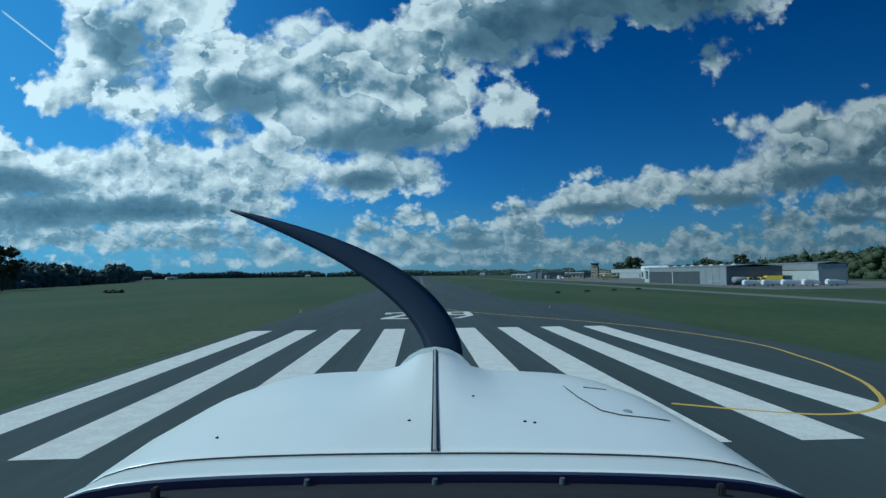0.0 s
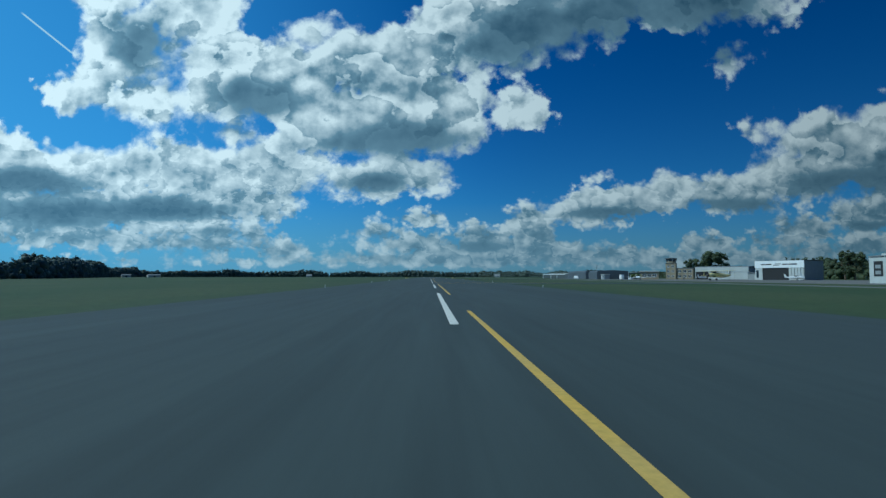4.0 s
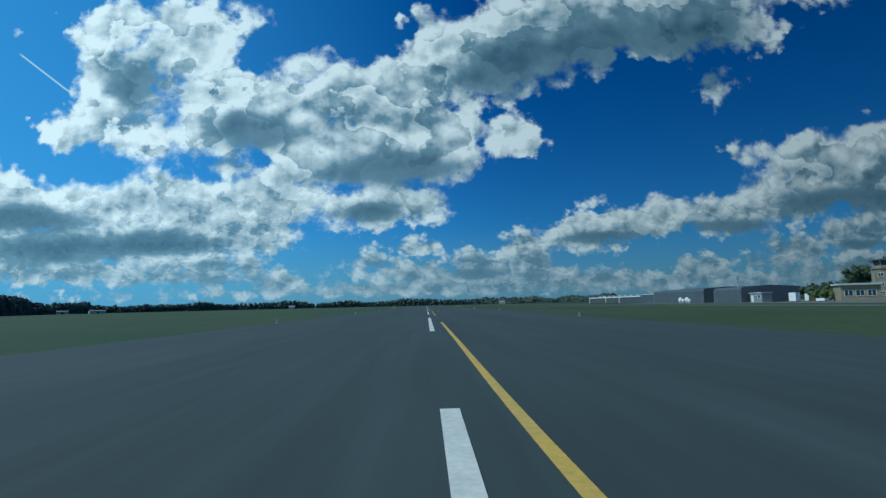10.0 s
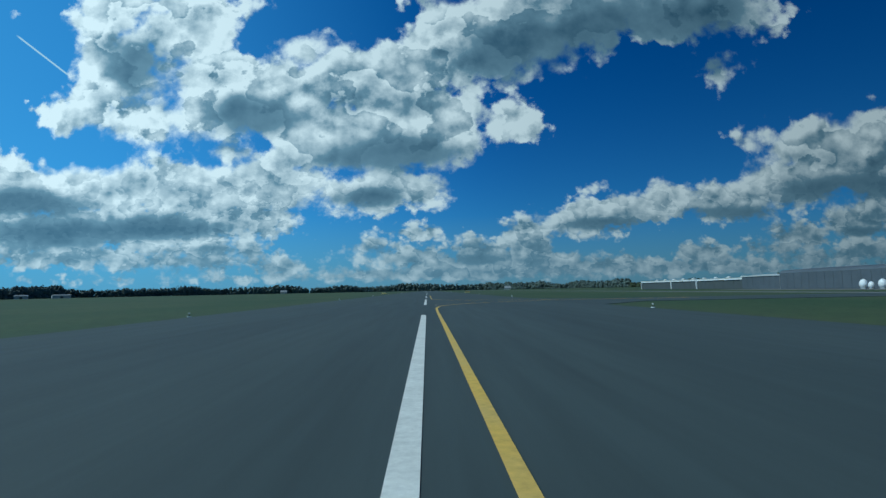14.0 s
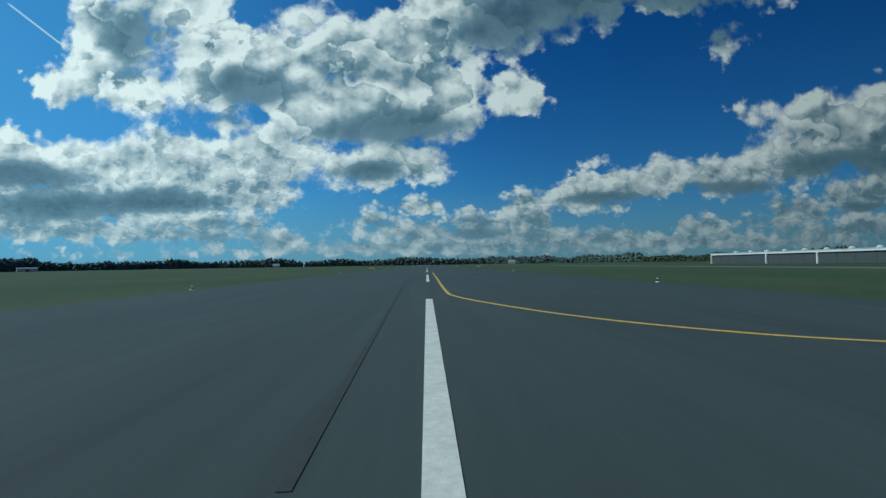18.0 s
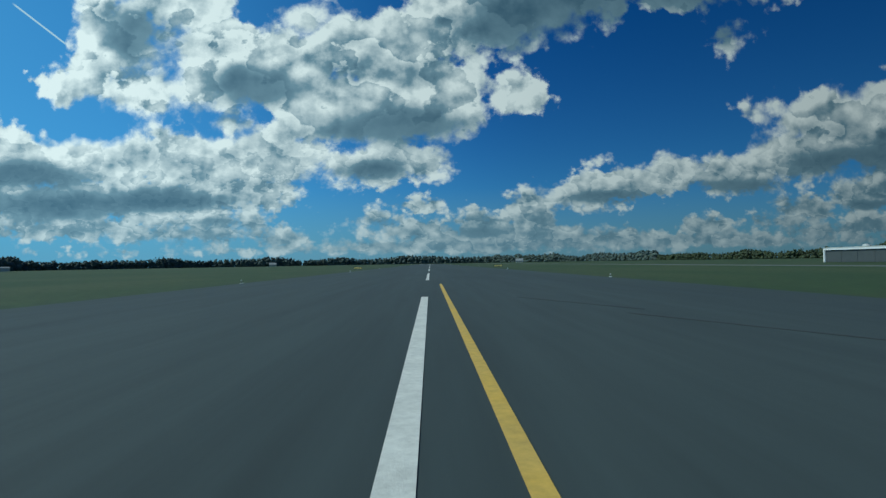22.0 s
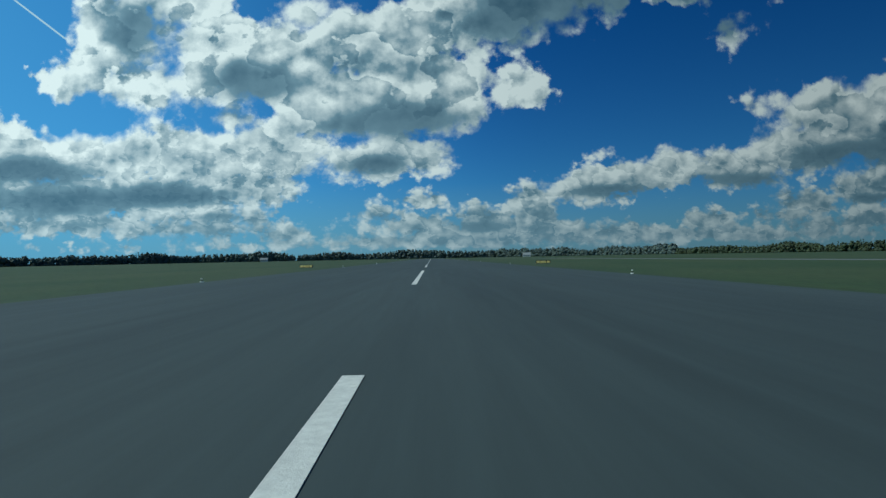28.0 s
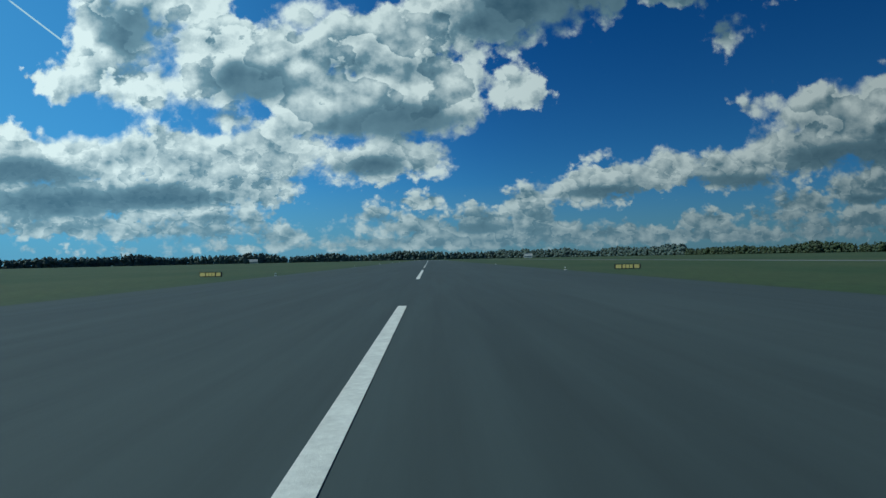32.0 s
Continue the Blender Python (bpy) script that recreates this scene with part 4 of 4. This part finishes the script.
def truck(label, at, turn, paint, tanker):
    t = thing("truck", label, "truck", at, turn, "parked trucks")
    part("chassis", box((-0.9, -3.2, 0.5), (0.9, 3.0, 0.8)), M_BLACK, t)
    cabin = part("cab", box((-1.1, 1.3, 0.8), (1.1, 3.2, 2.5), 0.12), paint, t)
    part("windscreen", box((-0.95, 3.19, 1.6), (0.95, 3.23, 2.3), 0.01), M_GLASS, cabin)
    for s in (1, -1):
        part("side_window", box((s * 1.1 - 0.02, 1.7, 1.6), (s * 1.1 + 0.02, 2.8, 2.3)), M_GLASS, cabin)
        for y in (2.3, -1.8):
            wheel(t, s * 0.95, y, 0.48, 0.3)
    if tanker:
        smooth(part("tank", fuselage([(1.1, 1.7, 0.9, 0.8), (1.0, 1.7, 1.05, 0.95), (-3.1, 1.7, 1.05, 0.95), (-3.2, 1.7, 0.9, 0.8)], 16), M_LIGHT_GREY, t))
    else:
        part("box_body", box((-1.2, -3.4, 0.85), (1.2, 1.2, 2.9), 0.05), paint, t)
    return t


truck("yellow and grey tanker truck parked beside the hangar", (101, 138.8, 0), -80, M_YELLOW_PAINT, True)
truck("yellow box truck parked by the dark hangar wall", (110, 139, 0), 80, M_YELLOW_PAINT, False)

# light mast and small apron office
mast = thing("light_mast", "tall slim mast with lamps and a windsock arm", "mast", (95.6, 387.5, 0))
part("pole", tube((0, 0, 0), (0, 0, 8.2), 0.1, 0.05, 8), M_WHITE_SHEET, mast)
for z in (6.2, 7.0, 7.6):
    part("lamp", box((-0.4, -0.2, z), (0.4, 0.2, z + 0.3), 0.03), M_WHITE_SHEET, mast)
kiosk = thing("apron_kiosk", "small pale blue and white apron kiosk", "kiosk", (97, 384, 0), -90)
hall(kiosk, 5.5, 3, 2.6, M_LIGHT_GREY, M_WHITE_SHEET, 0.1)
part("door", box((0.6, -0.05, 0), (1.6, 0, 2.1)), M_WHITE_PAINT, kiosk)
for x in (2.0, 3.7):
    window(kiosk, x, 1.0, 1.3, 1.1)
for x, y, w, h in ((106, 380, 2.4, 2.6), (113, 383, 1.4, 2.2), (108, 372, 2.6, 0.8), (118, 378, 3.0, 0.8)):
    c = thing("container", "small white box container standing on the apron", "container", (x, y, 0), -80, "apron containers")
    part("body", box((0, 0, 0.1), (w, 1.6, h), 0.04), M_WHITE_PAINT, c)
    part("skid", box((0.1, 0.2, 0), (w - 0.1, 1.4, 0.1)), M_BLACK, c)

# ---- runway furniture ----
lamp = thing("runway_edge_light", "small white runway edge light on a short stem", "runway light", (15.7, 44, -0.05), 0, "runway edge lights")
part("base", tube((0, 0, 0), (0, 0, 0.05), 0.15, 0.14, 14), M_WHITE_PAINT, lamp, "white round base plate")
part("collar", tube((0, 0, 0.05), (0, 0, 0.11), 0.05, 0.03, 10), M_BLACK, lamp)
part("stem", tube((0, 0, 0.11), (0, 0, 0.2), 0.028, sides=8), M_BLACK, lamp, "black stem")
glass = bmesh.new()
bmesh.ops.create_icosphere(glass, subdivisions=2, radius=0.06, matrix=Matrix.Translation((0, 0, 0.24)))
smooth(part("globe", glass, M_WHITE_PAINT, lamp))
for k in range(0, 19):
    for x in (15.7, -15.7):
        if (k, x) != (0, 15.7):
            copy_thing(lamp, pose(x, 44 + 60 * k, -0.05))
papi = thing("approach_slope_light", "dark box approach light on short legs in grass", "runway light", (27.7, 85.5, -0.05), 0, "approach slope lights")
part("housing", box((-0.6, -0.45, 0.35), (0.6, 0.45, 0.75), 0.05), M_DARK_DOOR, papi)
for x in (-0.45, 0.45):
    part("leg", tube((x, 0, 0), (x, 0, 0.36), 0.04, sides=6), M_DARK_DOOR, papi)
part("lens", box((-0.4, -0.47, 0.45), (0.4, -0.455, 0.65)), M_GLASS, papi)
for k in (1, 2, 3):
    copy_thing(papi, pose(27.7 + 8.1 * k, 85.5 + 5.7 * k, -0.05))


def distance_sign(x, y, turn):
    t = thing("distance_sign", "low black sign board with yellow characters in grass", "sign", (x, y, -0.05), turn, "runway distance signs")
    part("board", box((-1.3, -0.05, 0.06), (1.3, 0.05, 0.56), 0.02), M_BLACK, t)
    for a, b, top in ((-1.2, -0.62, 0.5), (-0.5, -0.22, 0.5), (-0.16, 0.14, 0.5), (0.2, 0.5, 0.5), (0.66, 1.16, 0.5)):
        part("character_bar", box((a, -0.066, 0.12), (b, -0.053, top)), M_SIGN_YELLOW, t)
    for x in (-1.0, 1.0):
        part("leg", tube((x, 0, -0.1), (x, 0, 0.08), 0.04, sides=6), M_LIGHT_GREY, t)


distance_sign(21.2, 580.4, -8)
distance_sign(-22.4, 583.5, -10)

# ---- trees, hedges, distance ----
ICO = bmesh.new()
bmesh.ops.create_icosphere(ICO, subdivisions=1, radius=1.0)
ICO_V = np.array([v.co for v in ICO.verts])
ICO_F = np.array([[v.index for v in f.verts] for f in ICO.faces])
ICO.free()


class Skin:
    """Collects vertices and faces for one mesh."""

    def __init__(self):
        self.v, self.f, self.n = [], [], 0

    def lump(self, c, r, rng, squash=0.85):
        pts = ICO_V * (1 + rng.uniform(-0.28, 0.28, (len(ICO_V), 1))) * np.array([r, r, r * squash]) + np.array(c)
        self.v.append(pts)
        self.f.append(ICO_F + self.n)
        self.n += len(pts)

    def leaves(self, c, r, count, size, rng):
        d = rng.normal(size=(count, 3))
        d /= np.linalg.norm(d, axis=1)[:, None]
        p = np.array(c) + d * r * rng.uniform(0.75, 1.15, (count, 1)) * np.array([1, 1, 0.85])
        a, b = rng.normal(size=(count, 3)) * size, rng.normal(size=(count, 3)) * size
        pts = np.stack([p, p + a, p + b], 1).reshape(-1, 3)
        self.v.append(pts)
        self.f.append(np.arange(count * 3).reshape(-1, 3) + self.n)
        self.n += count * 3

    def make(self, name, mat, parent=None, label=""):
        mesh = bpy.data.meshes.new(name)
        mesh.from_pydata(np.concatenate(self.v).tolist(), [], np.concatenate(self.f).tolist())
        mesh.materials.append(mat)
        mesh.polygons.foreach_set("use_smooth", np.ones(len(mesh.polygons), dtype=bool))
        ob = new(name, mesh)
        if parent is not None:
            ob.parent = parent
        if label:
            ob["label"] = label
        return ob


def forest(name, label, line, rows, spacing, tall, seed, pine=0.04, thin=0.0, mat=None):
    """A belt of wood along a line of points, of uneven height, each tree a column of leafy clumps."""
    rng = np.random.default_rng(seed)
    skin = Skin()
    for (x0, y0), (x1, y1) in zip(line, line[1:]):
        length = math.hypot(x1 - x0, y1 - y0)
        nx, ny = -(y1 - y0) / length, (x1 - x0) / length
        for k in range(int(length / spacing)):
            f = (k + rng.uniform()) * spacing / length
            for r in range(rows):
                off = r * spacing * 1.1 + rng.uniform(-2, 2)
                x, y = x0 + (x1 - x0) * f + nx * off, y0 + (y1 - y0) * f + ny * off
                stand = noise.noise((x * 0.012, y * 0.012, seed)) + 0.5 * noise.noise((x * 0.045, y * 0.045, seed))
                if rng.uniform() < thin:
                    continue
                h = tall * (0.8 + 0.36 * stand) * rng.uniform(0.86, 1.06)
                w = h * rng.uniform(0.3, 0.42)
                needle = rng.uniform() < pine
                if needle:
                    w, h = w * 0.6, h * 1.12
                count = 9
                for c in range(count):
                    g = c / (count - 1)
                    wide = w * (1.05 - 0.9 * g if needle else math.sqrt(max(0.14, 1 - (2.0 * abs(g - 0.42)) ** 2 * 0.8)))
                    a = rng.uniform(0, 6.28)
                    centre = (x + math.cos(a) * wide * 0.5, y + math.sin(a) * wide * 0.5, h * (0.06 + 0.86 * g))
                    skin.lump(centre, wide * 0.6, rng)
                    skin.leaves(centre, wide * 0.72, 12, h * 0.036, rng)
                skin.lump((x + rng.uniform(-3, 3), y + rng.uniform(-3, 3), h * 0.1), h * 0.24, rng)
    return tagged(skin.make(name, mat or M_HAZED_FOREST), label, "woodland", kind="stuff")


# the left and far woods use the default leaves, with haze in their colour
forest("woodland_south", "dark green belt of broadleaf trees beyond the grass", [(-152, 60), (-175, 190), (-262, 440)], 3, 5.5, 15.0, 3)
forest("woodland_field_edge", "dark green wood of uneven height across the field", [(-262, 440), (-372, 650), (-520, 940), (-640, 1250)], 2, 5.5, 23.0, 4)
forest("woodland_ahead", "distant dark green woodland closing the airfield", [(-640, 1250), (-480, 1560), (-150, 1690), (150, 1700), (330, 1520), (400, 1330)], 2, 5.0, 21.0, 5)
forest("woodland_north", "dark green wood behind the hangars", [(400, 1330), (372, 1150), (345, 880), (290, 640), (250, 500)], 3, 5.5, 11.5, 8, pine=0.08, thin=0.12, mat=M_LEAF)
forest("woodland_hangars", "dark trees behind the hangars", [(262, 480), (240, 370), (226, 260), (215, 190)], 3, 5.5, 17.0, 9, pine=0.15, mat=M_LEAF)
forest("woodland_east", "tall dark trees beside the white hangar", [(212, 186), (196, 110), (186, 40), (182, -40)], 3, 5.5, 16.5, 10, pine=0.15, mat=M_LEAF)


def tree(name, label, at, h, w, seed, density=1.0):
    """Trunk, limbs and a crown of leaf clumps."""
    rng = np.random.default_rng(seed)
    t = thing(name, label, "tree", at, 0, "single trees")
    part("trunk", tube((0, 0, -0.2), (0.1, 0.05, h * 0.45), h * 0.03, h * 0.016, 10), M_BARK, t)
    skin = Skin()
    for k in range(7):
        a, up = k * 2.4 + rng.uniform(-0.4, 0.4), h * rng.uniform(0.22, 0.45)
        end = (math.cos(a) * w * 0.6, math.sin(a) * w * 0.6, up + h * rng.uniform(0.15, 0.35))
        part("limb", tube((0, 0, up), end, h * 0.011, h * 0.004, 6), M_BARK, t)
    for k in range(64):
        z = rng.uniform(0.24, 0.93)
        wide = w * math.sqrt(max(0.05, 1 - ((z - 0.52) / 0.48) ** 2))
        a, r = rng.uniform(0, 6.28), wide * math.sqrt(rng.uniform(0.1, 0.85))
        c = (math.cos(a) * r, math.sin(a) * r, z * h)
        s = w * rng.uniform(0.17, 0.3)
        skin.lump(c, s * 0.75, rng)
        skin.leaves(c, s, int(70 * density), 0.03 * h * 0.55, rng)
    skin.make("crown", M_LEAF, t, "dark green leafy crown")
    return t


tree("tree", "large round dark green tree behind the control tower", (186, 426, 0), 18.5, 9.5, 21)
tree("tree", "dark green tree beside the large round one", (178, 440, 0), 14.0, 6.5, 22)
tree("tree", "slim dark tree rising behind the tall hangar", (196, 331, 0), 14.5, 3.2, 23)
tree("tree", "round dark tree behind the tall hangar roof", (190, 318, 0), 13.0, 5.0, 24)
tree("tree", "bushy dark green tree behind the long hangar", (160, 232, 0), 13.0, 5.0, 25)
tree("tree", "bushy dark green tree behind the long hangar", (168, 210, 0), 12.0, 5.5, 26)
tree("tree", "tall dark green tree beside the white hangar", (170, 118, 0), 16.0, 7.0, 27)
tree("tree", "tall dark green tree beside the white hangar", (178, 98, 0), 17.0, 8.0, 28)
tree("tree", "round dark green tree at the field edge", (-150, 148, 0), 17.5, 7.0, 29)
tree("tree", "round dark green tree at the field edge", (-158, 182, 0), 17.5, 6.5, 30)

hedge_skin, hedge_rng = Skin(), np.random.default_rng(40)
for k in range(60):
    f = k / 59
    c = (112 + 13 * f + hedge_rng.uniform(-0.6, 0.6), 379 - 5 * f + hedge_rng.uniform(-0.8, 0.8), hedge_rng.uniform(0.8, 2.6))
    hedge_skin.lump(c, 0.8, hedge_rng)
    hedge_skin.leaves(c, 0.95, 40, 0.16, hedge_rng)
hedge_thing = thing("hedge", "clipped bright green hedge beside the terrace", "hedge", (0, 0, -0.02))
hedge_skin.make("foliage", M_HEDGE, hedge_thing)
part("stems", box((111.8, 373.6, 0), (112.1, 379.2, 0.6)), M_BARK, hedge_thing)

bush_skin, bush_rng = Skin(), np.random.default_rng(41)
for k in range(14):
    c = (-92 + bush_rng.uniform(-2.4, 2.4), 138 + bush_rng.uniform(-1.2, 1.2), bush_rng.uniform(0.1, 0.6))
    bush_skin.lump(c, 0.7, bush_rng)
    bush_skin.leaves(c, 0.8, 20, 0.14, bush_rng)
bush_thing = thing("bush", "low dark bush standing in the grass field", "bush", (0, 0, -0.05))
bush_skin.make("foliage", M_LEAF, bush_thing)

# farm sheds beyond the field
for x, y, w, a in ((-560, 960, 22, 40), (-520, 985, 14, 35), (-486, 1004, 20, 40)):
    barn = thing("barn", "low white farm shed with grey roof, far off", "barn", (x, y, 0), a, "far farm sheds")
    hall(barn, w, 10, 3.6, M_WHITE_SHEET, M_ROOF, 1.4)
    part("door", box((w / 2 - 1.5, -0.08, 0), (w / 2 + 1.5, 0, 2.8)), M_DARK_DOOR, barn)
for x, y, a in ((168, 1440, -8), (-330, 1500, 15)):
    house = thing("farmhouse", "far pale farmhouse with a grey gable roof", "house", (x, y, 0), a, "far farmhouses")
    part("wall", box((0, 0, -0.3), (14, 9, 3.4)), M_WHITE_SHEET, house)
    prof = [(-0.5, 3.3), (4.5, 7.6), (9.5, 3.3)]
    bm = loft([[(-0.3, yy, z) for yy, z in prof], [(14.3, yy, z) for yy, z in prof]])
    bmesh.ops.recalc_face_normals(bm, faces=bm.faces)
    part("roof", bm, M_LIGHT_GREY, house, "grey gable roof")
    for xx in (2, 6, 10):
        part("window", box((xx, -0.05, 1.0), (xx + 1.2, 0, 2.2)), M_GLASS, house)


# ---- the aircraft's nose, in the air over the threshold ----
t0, nx, ny, nz, nyaw, npitch, nroll = PATH[0]
nose = tagged(new("aircraft_nose"), "white painted light aircraft nose with two-bladed propeller, in flight", "aircraft")
nose.matrix_world = pose(nx, ny, nz, npitch, nroll, nyaw + 0.85)
M_COWL = material("glossy_white_cowl", (0.82, 0.84, 0.8), 0.28, second=(0.76, 0.79, 0.76), grain=0.02, patch=0.4, patch_scale=2.0)
M_BLADE = material("dark_blue_grey_blade", (0.018, 0.034, 0.066), 0.5)
M_SEAL = material("dark_blue_seal", (0.012, 0.012, 0.05), 0.5)
M_TRIM_BLACK = material("black_glareshield", (0.018, 0.018, 0.02), 0.85, grain=0.2, grain_scale=60, bump=0.3, bump_scale=400)


def along(y, table):
    return float(np.interp(y, [a for a, _ in table], [b for _, b in table]))


HALF = [(0.70, 0.64), (0.80, 0.675), (1.0, 0.725), (1.25, 0.76), (1.6, 0.77), (1.85, 0.73), (2.0, 0.66), (2.08, 0.52)]
TOP = [(0.70, -0.318), (0.78, -0.333), (0.93, -0.367), (1.3, -0.398), (1.7, -0.428), (1.95, -0.452), (2.04, -0.475), (2.08, -0.52)]


def cowl_ring(y, lift=0.0):
    w, top, pts = along(y, HALF), along(y, TOP), []
    for k in range(33):
        s = -1 + 2 * k / 32
        x = w * math.sin(s * math.pi / 2)
        a = abs(x) / w
        z = top - 0.03 * a ** 2.5 - 0.24 * (1 - math.sqrt(max(0.0, 1 - a ** 10)))
        hump = min(1.0, max(0.0, (y - 1.1) / 0.75)) ** 1.4 * (1 if y < 2.0 else 0.8)
        z += 0.074 * hump * math.exp(-((x / 0.115) ** 2) ** 1.3)
        pts.append((x, y, z + lift))
    return pts


def cowl_skin(y0, y1, steps, floor=-1.0):
    rings = []
    for k in range(steps + 1):
        y = y0 + (y1 - y0) * k / steps
        r = cowl_ring(y)
        rings.append([(r[0][0] * 0.96, y, floor)] + r + [(r[-1][0] * 0.96, y, floor)])
    bm = loft(rings)
    bmesh.ops.recalc_face_normals(bm, faces=bm.faces)
    return bm


cowl = smooth(part("cowling", cowl_skin(0.945, 2.08, 34), M_COWL, nose, "glossy white engine cowling"))
smooth(part("windscreen_fairing", cowl_skin(0.785, 0.935, 6), M_COWL, nose, "white strip between windscreen and cowling"))
smooth(part("seam_gap", cowl_skin(0.9352, 0.9448, 1, -0.9), M_TRIM_BLACK, nose)).location.z = 0.0006
part("windscreen_seal", cowl_skin(0.765, 0.784, 1, -0.8), M_SEAL, nose, "dark blue seal at the windscreen foot")
part("glareshield", cowl_skin(0.60, 0.763, 3, -0.6), M_TRIM_BLACK, nose, "black padded glareshield").location.z = -0.012
for x in (-0.185, 0.0, 0.185):
    part("screw", tube((x, 0.757, along(0.757, TOP) - 0.012), (x, 0.757, along(0.757, TOP) - 0.004), 0.005, 0.004, 10), M_DARK_DOOR, nose)
for x in (-0.385, 0.40):
    part("clip", box((x - 0.005, 0.72, -0.35), (x + 0.005, 0.73, -0.328), 0.002), M_TRIM_BLACK, nose)


def on_cowl(x, y, lift=0.002):
    r = cowl_ring(y)
    return (x, y, float(np.interp(x, [p[0] for p in r], [p[2] for p in r])) + lift)


def cowl_line(name, pts, radius, mat, label=""):
    rings = []
    for i, p in enumerate(pts):
        q = on_cowl(*p)
        a, b = Vector(on_cowl(*pts[max(i - 1, 0)])), Vector(on_cowl(*pts[min(i + 1, len(pts) - 1)]))
        m = (b - a).to_track_quat("Z", "Y").to_matrix()
        rings.append([Vector(q) + m @ Vector((radius * math.cos(k * 1.0472), radius * math.sin(k * 1.0472), 0)) for k in range(6)])
    bm = loft(rings)
    return part(name, bm, mat, cowl, label)


hinge = [(0.0, 0.95 + 0.04 * k) for k in range(27)]
cowl_line("hinge", hinge, 0.0045, M_LIGHT_GREY, "long piano hinge along the middle")
cowl_line("hinge_shadow_gap", [(-0.006, y) for _, y in hinge], 0.0018, M_TRIM_BLACK)
cowl_line("hinge_shadow_gap", [(0.006, y) for _, y in hinge], 0.0018, M_TRIM_BLACK)
cowl_line("oil_door_edge", [(0.4, 1.62), (0.40, 1.45), (0.415, 1.30), (0.45, 1.26), (0.52, 1.25), (0.565, 1.25)], 0.0014, M_TRIM_BLACK)
cowl_line("oil_door_edge", [(0.46, 1.62), (0.53, 1.61)], 0.0012, M_TRIM_BLACK)
part("oil_door_latch", tube(on_cowl(0.485, 1.31, -0.001), on_cowl(0.485, 1.31, 0.003), 0.012, 0.011, 12), M_LIGHT_GREY, cowl)
for x, y in ((0.2, 1.17), (0.22, 1.16), (-0.45, 1.08), (-0.06, 1.17), (0.1, 1.4)):
    part("chip", tube(on_cowl(x, y, -0.001), on_cowl(x + 0.004, y + 0.003, 0.0012), 0.004, 0.003, 6), M_TRIM_BLACK, cowl)
hub = part("spinner", tube((0, 2.09, -0.56), (0, 2.42, -0.56), 0.17, 0.03, 20), M_COWL, nose)
for sign in (1, -1):
    # swept blade: a quadratic curve from the hub to the tip
    hub_at, root, belly, tip = Vector((0, 2.2, -0.56)), Vector((0.043, 2.2, -0.474)), Vector((0.026, 2.2, -0.101)), Vector((-0.857, 2.2, 0.162))
    secs = []
    for k in range(25):
        f = k / 24
        c = root * (1 - f) ** 2 + belly * 2 * f * (1 - f) + tip * f * f
        d = ((belly - root) * (1 - f) + (tip - belly) * f).normalized()
        half, tw = 0.0786 * (1 - 0.93 * f * f), radians(14 - 10 * f)
        across = Vector((d.z, 0, -d.x)) * math.cos(tw) + Vector((0, 1, 0)) * math.sin(tw)
        normal = across.cross(d)
        c = hub_at + (c - hub_at) * sign
        secs.append([c + across * sign * half * a + normal * (0.014 - 0.008 * f) * b for a, b in ((1, 0), (0.6, 0.8), (0.1, 1), (-0.6, 0.7), (-1, 0), (-0.5, -0.5), (0.5, -0.5))])
    bm = loft(secs)
    bmesh.ops.recalc_face_normals(bm, faces=bm.faces)
    smooth(part("propeller_blade", bm, M_BLADE, nose, "dark blue-grey swept propeller blade"))
part("firewall", box((-0.5, 0.60, -1.0), (0.5, 0.62, -0.42)), M_TRIM_BLACK, nose)
part("cowl_bottom", box((-0.5, 0.6, -1.03), (0.5, 2.05, -0.99), 0.01), M_COWL, nose)
